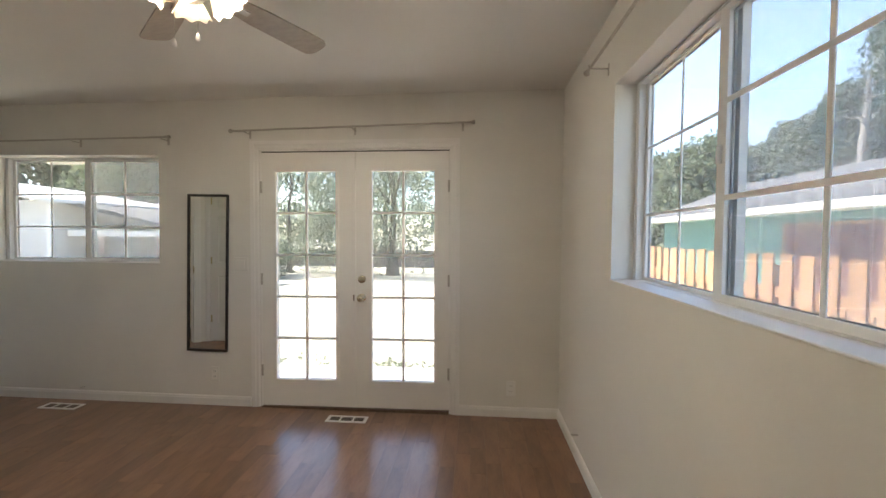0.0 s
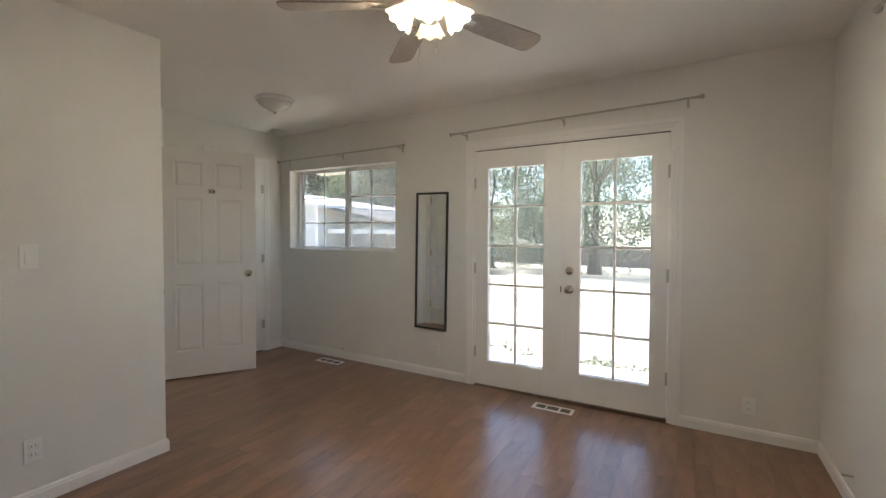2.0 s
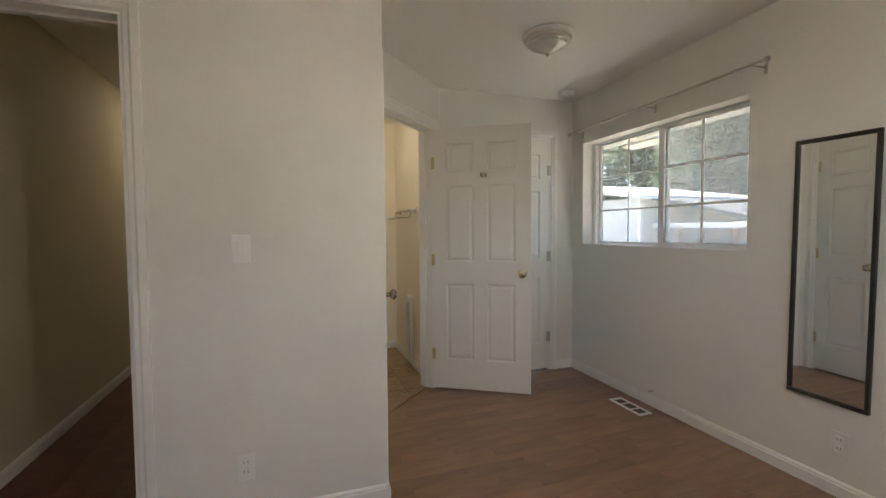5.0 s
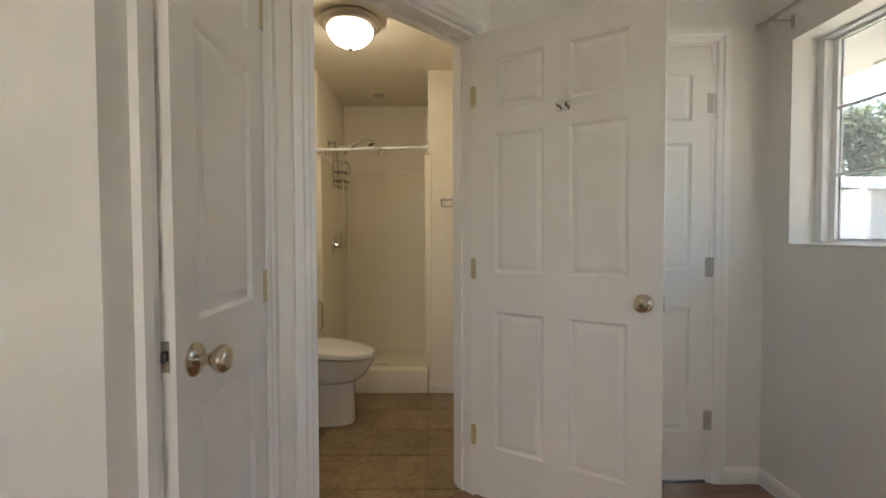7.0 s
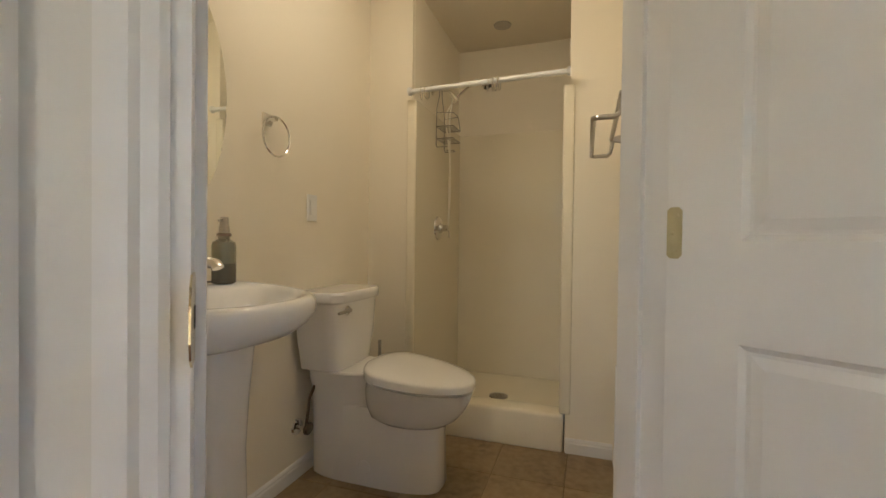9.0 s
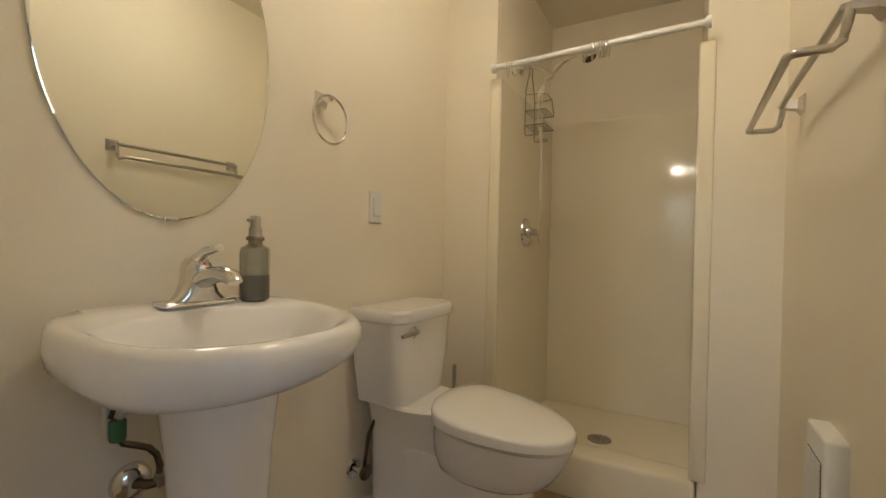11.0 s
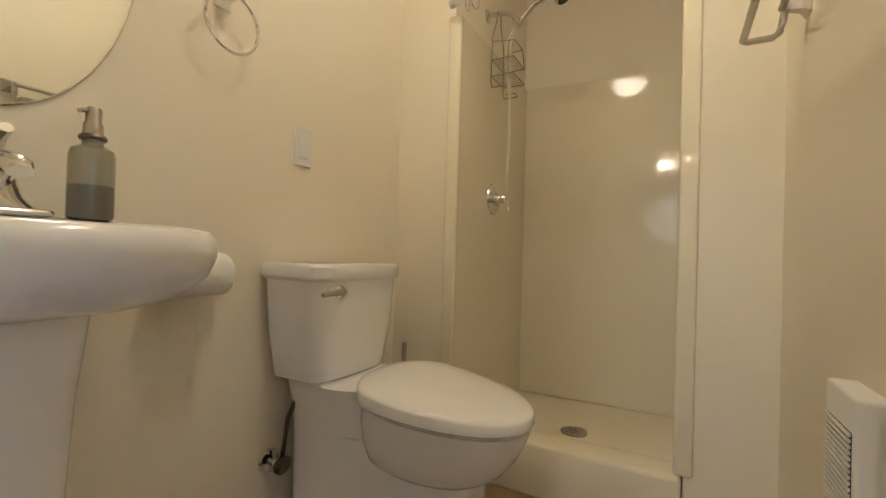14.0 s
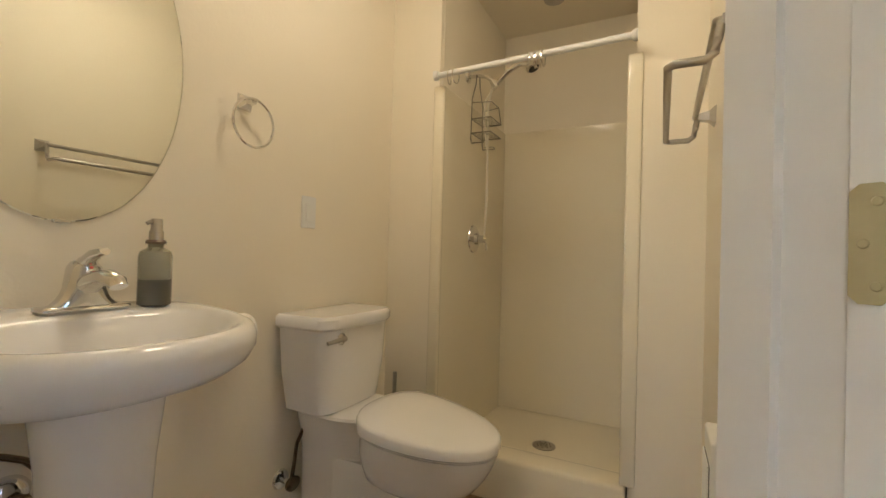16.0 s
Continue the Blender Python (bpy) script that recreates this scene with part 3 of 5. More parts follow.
part("latch_plate", bm_box(0.7605, 0.006, 0.88, 0.7635, 0.029, 0.938), M_GOLD, bd, "brass latch plate in the door edge")
hk = thing("door_hook", "small chrome double robe hook on the bathroom door", "hook", bd.matrix_world @ Matrix.Translation((0.408, 0, 1.652)))
part("hook_plate", bm_box(-0.026, -0.005, -0.018, 0.026, 0, 0.018, 0.003), M_CHROME, hk)
for dx in (-0.014, 0.014):
    part("prong", tube([(dx, -0.004, 0.004), (dx, -0.022, -0.004), (dx * 1.3, -0.03, 0.006)], 0.004, 8), M_BRONZE, hk)

# linen closet door, pulled to
ld = six_panel_door("linen_closet_door", "narrow white panel door of the linen closet, ajar", 0.445, 2.01, AS_ @ Matrix.Translation((0.008 + 0.44, -0.004, 0.012)) @ Matrix.Rotation(radians(183.3), 4, "Z") @ Matrix.Translation((0, -0.035, 0)))
for z in (0.28, 1.015, 1.765):
    hinge_part(ld, -0.002, 0.036, z, M_PLATE, 0.009)
knob_parts(ld, 0.383, 0.035, 0.918, 1, M_GOLD)
lp = part("latch_plate", bm_box(0.4445, 0.010, 0.912, 0.4475, 0.025, 0.968, 0.0012, 1), M_GOLD, ld, "brass latch plate in the door edge")
part("latch_bolt", bm_box(0.4474, 0.0125, 0.932, 0.454, 0.0225, 0.950, 0.002, 1), M_DARK, lp)
# strike plate of the bathroom jamb, its lip curling round the front edge
s = tagged(new("strike_plate", mesh_of("strike_plate", loft([[(0.0006 + (0.0022 if k else 0), y, z) for y, z in ((-0.044, -0.018), (-0.036, -0.036), (-0.018, -0.047), (0.02, -0.047), (0.026, -0.041), (0.026, 0.041), (0.02, 0.047), (-0.018, 0.047), (-0.036, 0.036), (-0.044, 0.018))] for k in (0, 1)]), M_BRASS)), "rounded brass strike plate on the bathroom door jamb", "strike plate")
s.matrix_world = D_ @ Matrix.Translation((0.142, 0.004, 0.915))
part("latch_hole", bm_box(0.0029, 0.004, -0.012, 0.0034, 0.018, 0.012), M_DARK, s)

# closet door on the west wall of the alcove
cd = six_panel_door("closet_door", "white six-panel closet door, shut, beside the window", 0.58, 2.005, AW_ @ Matrix.Translation((0.44 + 0.599, 0.038, 0.015)) @ Matrix.Rotation(radians(180), 4, "Z"))
for z in (0.285, 1.0, 1.75):
    hinge_part(cd, 0.0, 0.04, z, M_NICKEL)
knob_parts(cd, 0.52, 0.035, 0.9, 1, M_GOLD)
# near-black strip laid in as the shade under the closet door
solid("closet_gap_shade", bm_box(XA - 0.115, 2.44, 0.0, XA - 0.005, 3.02, 0.004), M_DARK, "dark strip coloured in for the shade under the closet door", "gap", "structure")


def garden_door(name, label, m, w, h=1.988, t=0.04, hinge_right=False):
    """A leaf from x = 0 to w with ten panes between muntins; faces at y = 0 (room) and t."""
    d = thing(name, label, "door", m, "garden door leaves")
    gx0, gx1, gz0, gz1 = 0.115, w - 0.135, 0.207, 1.845
    if hinge_right:
        gx0, gx1 = 0.136, w - 0.106
    bm = bmesh.new()
    box(bm, 0, 0, 0, gx0, t, h)
    box(bm, gx1, 0, 0, w, t, h)
    box(bm, gx0, 0, 0, gx1, t, gz0)
    box(bm, gx0, 0, gz1, gx1, t, h)
    part("leaf", bm, M_DOOR, d)
    bm = bmesh.new()
    for a, b, c, e in ((gx0 - 0.022, gz0 - 0.022, gx1 + 0.022, gz0 + 0.006), (gx0 - 0.022, gz1 - 0.006, gx1 + 0.022, gz1 + 0.022),
                       (gx0 - 0.022, gz0 + 0.006, gx0 + 0.006, gz1 - 0.006), (gx1 - 0.006, gz0 + 0.006, gx1 + 0.022, gz1 - 0.006)):
        box(bm, a, -0.009, b, c, t + 0.009, e)
    bmesh.ops.bevel(bm, geom=bm.edges[:], offset=0.004, segments=2, affect="EDGES")
    part("glazing_bead", bm, M_TRIM, d)
    nx, nz = 2, 5
    dx, dz = (gx1 - gx0) / nx, (gz1 - gz0) / nz
    b = 0.0085
    part("muntin", bm_box(gx0 + dx - b, 0.004, gz0, gx0 + dx + b, t - 0.004, gz1, 0.003, 1), M_TRIM, d)
    for k in range(1, nz):
        z = gz0 + k * dz
        for i in range(nx):
            part("muntin", bm_box(gx0 + i * dx + (b if i else 0), 0.005, z - b, gx0 + (i + 1) * dx - (0 if i else b), t - 0.005, z + b, 0.003, 1), M_TRIM, d)
    for i in range(nx):
        for k in range(nz):
            g = part("pane", bm_box(gx0 + i * dx + 0.002, 0.0175, gz0 + k * dz + 0.002, gx0 + (i + 1) * dx - 0.002, 0.0215, gz0 + (k + 1) * dz - 0.002), M_GLASS, d)
            g.visible_shadow = False
    return d


LW = 0.7365
gl = garden_door("garden_door", "white ten-pane garden door leaf, shut, with brass hinges", LEAN @ Matrix.Translation((-1.716, YN + 0.004, 0.014)), LW)
gr = garden_door("garden_door", "white ten-pane garden door leaf with brass knob and deadbolt", LEAN @ Matrix.Translation((-0.9765, YN + 0.004, 0.014)), LW, hinge_right=True)
part("astragal", bm_box(LW - 0.012, -0.008, 0.0, LW + 0.018, 0.0, 1.988, 0.003), M_TRIM, gl)
for z in (0.28, 1.0, 1.72):
    hinge_part(gl, 0.002, -0.006, z, M_NICKEL, 0.008)
    hinge_part(gr, LW - 0.002, -0.006, z, M_NICKEL, 0.008)
knob_parts(gr, 0.062, 0.0, 0.862, -1, M_GOLD, True)
turn = Matrix.Translation((0.062, 0, 1.006)) @ Matrix.Rotation(radians(90), 4, "X")
dbolt = part("deadbolt", lathe([(0, 0), (0.031, 0), (0.030, 0.008), (0.024, 0.012), (0, 0.012)], 24, turn), M_GOLD, gr, "round brass deadbolt", smooth=True)
part("thumb_turn", bm_box(0.058, -0.026, 0.992, 0.066, -0.011, 1.020, 0.003), M_GOLD, dbolt)
part("strike_lip", bm_box(-0.006, -0.010, 0.839, 0.004, 0.003, 0.885, 0.001, 1), M_BRONZE, gr)


def slider_window(name, label, w, h, m, back, split, bars, lap=0.05):
    """A sliding window from x = 0 to w, z = 0 to h, its outer plane at y = back; the far sash ends past split, where the near one
    begins; bars: heights of the grille bars of the far and of the near sash. Head and foot of the frame lie mostly behind the plaster."""
    d = thing(name, label, "window", m, kind="structure")
    f, fz = 0.034, 0.011
    y0, y1 = back - 0.065, back
    for a, b, c, e in ((0, 0, w, fz), (0, h - fz, w, h), (0, fz, f, h - fz), (w - f, fz, w, h - fz)):
        part("window_frame", bm_box(a, y0, b, c, y1, e, 0.003, 1), M_VINYL, d)
    for k, (a, b) in enumerate(((f, split + lap), (split, w - f))):
        near = k == 1
        ys = (y0 + 0.004, y0 + 0.029) if near else (y0 + 0.034, y0 + 0.059)
        sx, sz = (0.048, 0.022) if near else (0.026, 0.012)
        sash = part("sash", bmesh_frame(a, fz + 0.001, b, h - fz - 0.001, sx, sz, ys), M_VINYL, d)
        yc = (ys[0] + ys[1]) / 2
        ax0, ax1, az0, az1 = a + sx, b - sx, fz + sz, h - fz - sz
        g = part("pane", bm_box(ax0 - 0.004, yc - 0.002, az0 - 0.004, ax1 + 0.004, yc + 0.002, az1 + 0.004), M_GLASS, sash)
        g.visible_shadow = False
        q = 0.0085 if near else 0.006
        xm = (ax0 + ax1) / 2 - (0 if near else 0.02)
        part("gasket", bmesh_frame(ax0 - 0.001, az0 - 0.001, ax1 + 0.001, az1 + 0.001, 0.005, 0.005, (yc + 0.003, yc + 0.007)), M_GASKET, sash)
        part("grille_bar", bm_box(xm - q, yc - 0.009, az0, xm + q, yc - 0.003, az1, 0.002, 1), M_VINYL, sash)
        for zc in bars[k]:
            part("grille_bar", bm_box(ax0, yc - 0.0155, zc - q, ax1, yc - 0.0095, zc + q, 0.002, 1), M_VINYL, sash)
    scr = part("insect_screen", bm_box(split + 0.02, y1 - 0.003, fz + 0.002, w - f - 0.002, y1 - 0.002, h - fz - 0.002), M_SCREEN, d, "grey insect screen")
    scr.visible_shadow = False
    part("screen_frame", bmesh_frame(split + 0.012, fz + 0.001, w - f - 0.001, h - fz - 0.001, 0.02, 0.012, (y1 - 0.006, y1 - 0.001)), M_SCREENFRAME, d, "grey aluminium screen frame")
    part("latch", bm_box(split + 0.012, y0 - 0.008, h * 0.5 - 0.03, split + 0.034, y0 + 0.0035, h * 0.5 + 0.03, 0.003, 1), M_VINYL, d)
    return d


def bmesh_frame(x0, z0, x1, z1, s, sz, ys):
    bm = bmesh.new()
    for a, b, c, e in ((x0, z0, x1, z0 + sz), (x0, z1 - sz, x1, z1), (x0, z0 + sz, x0 + s, z1 - sz), (x1 - s, z0 + sz, x1, z1 - sz)):
        box(bm, a, ys[0], b, c, ys[1], e)
    return bm


slider_window("window_1", "white vinyl sliding window with grilles beside the closet", 1.449, 0.865, N_ @ Matrix.Translation((0.27, 0, 1.12)), 0.172, 0.715, ((0.288, 0.560), (0.290, 0.562)))
slider_window("window_2", "wide white vinyl sliding window with grilles", 1.58, 0.925, E_ @ Matrix.Translation((1.183, 0, 1.165)), 0.165, 0.69, ((0.311, 0.612), (0.328, 0.622)), 0.062)
# painted sills
solid("window_sill_1", bm_box(-4.0 + 0.001, YN - 0.006, 1.1205, -2.552, YN + 0.106, 1.1265, 0.002, 1), M_TRIM, "white painted window sill", "window sill", "structure")
solid("window_sill_2", bm_box(XE - 0.008, 0.506, 1.1655, XE + 0.099, 2.084, 1.1725, 0.002, 1), M_TRIM, "white painted window sill", "window sill", "structure")

# ---- floors of pieces ----


def strips(parent, x0, x1, y0, y1, w, lengths, mat, rng, along="y", z=0.0, limit=400):
    cache = {}
    n = 0
    a = x0 if along == "y" else y0
    a_end = x1 if along == "y" else y1
    while a < a_end - 0.005:
        ww = min(w, a_end - a)
        b = (y0 if along == "y" else x0)
        b_end = y1 if along == "y" else x1
        first = True
        while b < b_end - 0.005:
            ln = rng.choice(lengths)
            if first:
                ln = ln * rng.choice((0.35, 0.6, 0.8, 1.0))
                first = False
            ln = min(ln, b_end - b)
            key = (round(ww, 3), round(ln, 3))
            if key not in cache:
                g = 0.0002
                bm = bm_box(g, g, -0.012, (ww if along == "y" else ln) - g, (ln if along == "y" else ww) - g, 0, 0.0004, 1)
                cache[key] = mesh_of("plank", bm, mat)
            ob = new("plank", cache[key])
            ob.parent = parent
            ob.location = (a, b, z) if along == "y" else (b, a, z)
            n += 1
            b += ln
        a += ww
    return n

# ---- bedroom things ----


def curtain_rod(name, label, a, b, wall_y, z, brackets, m):
    """A slim rod along x from a to b with turned finials and wall brackets; the wall is at y = wall_y."""
    d = thing(name, label, "curtain rod", m, "curtain rods")
    y = wall_y - 0.085
    part("rod", tube([(a, y, z), (b, y, z)], 0.0075, 10), M_NICKEL, d, smooth=True)
    for x, s in ((a, -1), (b, 1)):
        turn = Matrix.Translation((x, y, z)) @ Matrix.Rotation(radians(90 * s), 4, "Y")
        part("finial", lathe([(0, 0), (0.010, 0), (0.010, 0.008), (0.006, 0.012), (0.014, 0.022), (0.017, 0.032), (0.012, 0.042), (0, 0.045)], 14, turn), M_NICKEL, d, smooth=True)
    for x in brackets:
        bm = tube([(x, wall_y, z - 0.012), (x, y + 0.006, z - 0.012), (x, y - 0.011, z - 0.004), (x, y - 0.011, z + 0.006)], 0.004, 6)
        box(bm, x - 0.008, wall_y - 0.004, z - 0.045, x + 0.008, wall_y, z + 0.012)
        part("bracket", bm, M_NICKEL, d)
    return d


curtain_rod("curtain_rod", "slim brushed nickel curtain rod over the garden doors", -1.88, -0.09, YN, 2.175, (-1.80, -0.966, -0.14), pose(-0.97, 0, 2.182, 0, -1.75, 0) @ pose(0.97, 0, -2.177))
curtain_rod("curtain_rod", "slim brushed nickel curtain rod over the alcove window", -4.05, -2.44, YN, 2.093, (-4.0, -3.21, -2.47), pose(-3.2, 0, 2.093, 0, -1.1, 0) @ pose(3.2, 0, -2.093))
curtain_rod("curtain_rod", "slim brushed nickel curtain rod over the wide window", 1.02, 3.0, 0.0, 2.216, (1.08, 2.0, 2.9), E_)

mir = thing("wall_mirror", "tall narrow wall mirror in a black frame", "mirror", Matrix.Translation((-2.143, YN, 1.053)) @ pose(0, 0, 0, 0, 0.5, 0))
for a, b, c, e in ((-0.168, -0.623, 0.168, -0.603), (-0.168, 0.603, 0.168, 0.623), (-0.168, -0.603, -0.150, 0.603), (0.150, -0.603, 0.168, 0.603)):
    part("frame", bm_box(a, -0.020, b, c, -0.001, e, 0.003, 1), M_BLACK, mir)
part("mirror_glass", bm_box(-0.151, -0.010, -0.604, 0.151, -0.004, 0.604), M_MIRROR, mir, "clear mirror glass")

plate("light_switch", "white rocker light switch on the wall", W_ @ Matrix.Translation((1.689, 0, 1.181)), "switch")
plate("wall_outlet", "white double wall outlet", W_ @ Matrix.Translation((1.686, 0, 0.267)), "outlet", "outlets")
plate("wall_outlet", "white double wall outlet", N_ @ Matrix.Translation((4.52, 0, 0.217)), "outlet", "outlets")
plate("wall_outlet", "white double wall outlet painted like the wall", N_ @ Matrix.Translation((2.18, 0, 0.25)), "outlet", "outlets", M_WALL)
plate("light_switch", "white double rocker switch by the garden door", N_ @ Matrix.Translation((2.40, 0, 1.13)) @ Matrix.Diagonal((1.6, 1, 0.9, 1)), "switch", "", M_WALL)
cs = thing("cable_stub", "short cable stub out of the baseboard", "cable", Matrix.Translation((-3.20, YN - 0.012, 0.105)))
part("stub", tube([(0, 0.01, 0), (0, -0.02, 0.004), (0.012, -0.035, 0.006)], 0.006, 8), M_NICKEL, cs)
cs = thing("door_stop", "small grey door stop on the baseboard", "door stop", Matrix.Translation((XE - 0.013, 2.65, 0.16)))
part("stem", tube([(0.013, 0, 0), (-0.03, 0, 0)], 0.006, 8), M_NICKEL, cs)


def floor_vent(m):
    d = thing("floor_vent", "white metal floor register with dark slots", "vent", m, "floor registers")
    w, l = 0.11, 0.30
    bm = bmesh.new()
    for a, b, c, e in ((-l / 2, -w / 2, l / 2, -w / 2 + 0.02), (-l / 2, w / 2 - 0.02, l / 2, w / 2), (-l / 2, -w / 2 + 0.02, -l / 2 + 0.022, w / 2 - 0.02), (l / 2 - 0.022, -w / 2 + 0.02, l / 2, w / 2 - 0.02),
                       (-0.055, -w / 2 + 0.02, -0.043, w / 2 - 0.02), (0.043, -w / 2 + 0.02, 0.055, w / 2 - 0.02)):
        box(bm, a, b, 0, c, e, 0.005)
    part("frame", bm, M_TRIM, d)
    # near-black sheet stands for the duct's shade behind the slats
    part("slot_shade", bm_box(-l / 2 + 0.02, -w / 2 + 0.018, 0.0005, l / 2 - 0.02, w / 2 - 0.018, 0.0015), M_DARK, d)
    for k in range(18):
        x = -l / 2 + 0.03 + k * (l - 0.06) / 17
        if abs(abs(x) - 0.049) > 0.008:
            part("slat", bm_box(x - 0.0022, -w / 2 + 0.02, 0.0016, x + 0.0022, w / 2 - 0.02, 0.004), M_BRONZE, d)
    return d


fv = floor_vent(Matrix.Translation((-0.965, 3.095, 0)))
copy_thing(fv, Matrix.Translation((-3.245, 3.11, 0)))

# ceiling fan with a light kit
FX, FY = -1.105, 1.525
fan = thing("ceiling_fan", "ceiling fan with grey oak blades and lit scalloped glass shades", "ceiling fan", Matrix.Translation((FX, FY, ceil_z(FX) - H + 0.022)))
part("canopy", lathe([(0, H), (0.07, H), (0.068, H - 0.03), (0.045, H - 0.045), (0.02, H - 0.05), (0, H - 0.05)], 24), M_TRIM, fan, smooth=True)
part("downrod", tube([(0, 0, H - 0.05), (0, 0, 2.40)], 0.012, 10), M_NICKEL, fan)
part("motor_housing", lathe([(0, 2.41), (0.05, 2.41), (0.10, 2.395), (0.115, 2.36), (0.112, 2.32), (0.09, 2.295), (0.05, 2.288), (0.045, 2.285), (0.055, 2.27), (0.045, 2.25), (0.02, 2.24), (0, 2.24)], 32), M_NICKEL, fan, "brushed metal motor housing", smooth=True)
for k in range(5):
    a = radians(65.0 + 72 * k)
    rot = Matrix.Rotation(a, 4, "Z") @ Matrix.Translation((0, 0, 2.312)) @ Matrix.Rotation(radians(-13), 4, "X")
    out = [(0.19, -0.048), (0.30, -0.060), (0.585, -0.068), (0.625, -0.066), (0.647, -0.05), (0.655, -0.02), (0.655, 0.02), (0.647, 0.05), (0.625, 0.066), (0.585, 0.068), (0.30, 0.060), (0.19, 0.048)]
    bl = part("blade", loft([[rot @ Vector((x, y, z)) for x, y in out] for z in (-0.004, 0.004)]), M_BLADE, fan, "grey oak blade")
    bm = bmesh.new()
    box(bm, 0.10, -0.014, -0.012, 0.25, 0.014, -0.005, rot)
    part("blade_arm", bm, M_NICKEL, bl)
for k in range(4):
    a = radians(30 + 90 * k)
    tilt = Matrix.Rotation(a, 4, "Z") @ Matrix.Translation((0.065, 0, 2.335)) @ Matrix.Rotation(radians(180 - 38), 4, "Y")
    bm = bmesh.new()
    rings, steps = [], 40
    for r, z in ((0.021, 0.0), (0.024, 0.02), (0.032, 0.045), (0.047, 0.075), (0.058, 0.095), (0.068, 0.112)):
        ring = []
        for i in range(steps):
            t = 2 * math.pi * i / steps
            wob = 1 + 0.06 * math.cos(8 * t) * (z / 0.112) ** 2
            ring.append(tilt @ Vector((r * wob * math.cos(t), r * wob * math.sin(t), z + 0.005 * math.cos(8 * t) * (z / 0.112) ** 3)))
        rings.append(ring)
    part("shade", loft(rings, cap=False), M_SHADE, fan, "scalloped frosted glass shade, lit", smooth=True)
    part("bulb", lathe([(0, 0.01), (0.014, 0.012), (0.024, 0.05), (0.026, 0.066), (0.018, 0.084), (0, 0.09)], 14, tilt), M_BULB, fan, "glowing bulb", smooth=True)
    part("socket", lathe([(0, -0.03), (0.016, -0.028), (0.020, 0.0), (0.020, 0.012), (0, 0.012)], 14, tilt), M_NICKEL, fan, smooth=True)
for x, y, z in ((0.033, -0.127, 2.023), (0.09, -0.086, 2.059)):
    ch = part("pull_chain", tube([(x * 0.4, y * 0.4, 2.262), (x * 0.9, y * 0.9, 2.25), (x, y, 2.235), (x, y, z + 0.02)], 0.0012, 5), M_NICKEL, fan)
    part("pull_fob", lathe([(0, 0.024), (0.004, 0.022), (0.008, 0.006), (0.007, 0.0), (0.004, -0.004), (0, -0.004)], 10, Matrix.Translation((x, y, z))), M_TRIM, ch, smooth=True)

# alcove ceiling lamp and smoke alarm
dm = thing("ceiling_lamp", "unlit flush ceiling lamp with ribbed glass dome", "ceiling lamp", Matrix.Translation((-3.105, 2.344, ceil_z(-3.105) - 0.78 * H)) @ Matrix.Diagonal((1, 1, 0.78, 1)))
part("base_ring", lathe([(0, H), (0.15, H), (0.155, H - 0.012), (0.148, H - 0.03), (0.135, H - 0.035), (0, H - 0.035)], 32), M_TRIM, dm, smooth=True)
part("glass_dome", lathe([(0.138, H - 0.034), (0.132, H - 0.055), (0.112, H - 0.06), (0.108, H - 0.08), (0.085, H - 0.09), (0.055, H - 0.115), (0.02, H - 0.135), (0, H - 0.138)], 32), M_DOMEGLASS, dm, "ribbed translucent glass dome", smooth=True)
part("finial", lathe([(0, H - 0.135), (0.011, H - 0.137), (0.012, H - 0.148), (0.005, H - 0.158), (0, H - 0.16)], 14), M_NICKEL, dm, smooth=True)
sm = thing("smoke_alarm", "round white smoke alarm on the ceiling", "smoke alarm", Matrix.Translation((-3.95, 3.06, ceil_z(-3.95) - H)))
part("case", lathe([(0, H), (0.068, H), (0.066, H - 0.02), (0.056, H - 0.034), (0, H - 0.036)], 28), M_WHITEPL, sm, smooth=True)
part("grille", lathe([(0.03, H - 0.0345), (0.034, H - 0.040), (0.024, H - 0.042), (0, H - 0.042)], 20), M_WHITEPL, sm)

# ---- bathroom things ----
# shower
sh = thing("shower_stall", "glossy off-white fibreglass shower stall with a low kerb", "shower")
y0, y1, xb, xf, top = 0.886, 1.679, -6.186, -5.30, 1.757
bm = bmesh.new()
box(bm, xb, y0, 0.0, -5.43, y1, 0.085)
part("pan", bm, M_FIBER, sh)
part("kerb", bm_box(-5.43, y0, 0.0, xf, y1, 0.187, 0.018, 3), M_FIBER, sh, smooth=True)
part("back_panel", bm_box(xb, y0, 0.0855, xb + 0.018, y1, top, 0.004), M_FIBER, sh)
part("side_panel", bm_box(xb + 0.0185, y0, 0.0855, -5.335, y0 + 0.016, top, 0.004), M_FIBER, sh)
part("side_panel", bm_box(xb + 0.0185, y1 - 0.016, 0.0855, -5.335, y1, top, 0.004), M_FIBER, sh)
part("flange", bm_box(-5.334, y0 - 0.030, 0.188, xf - 0.008, y0 + 0.022, top - 0.005, 0.009, 3), M_FIBER, sh, smooth=True)
part("flange", bm_box(-5.334, y1 - 0.022, 0.188, xf - 0.008, y1 + 0.030, top - 0.005, 0.009, 3), M_FIBER, sh, smooth=True)
bm = lathe([(0, 0.0856), (0.055, 0.0856), (0.055, 0.090), (0.047, 0.0915), (0, 0.0915)], 28, Matrix.Translation((-5.74, 1.285, 0)))
dr = part("drain", bm, M_NICKEL, sh, "round metal drain", smooth=True)
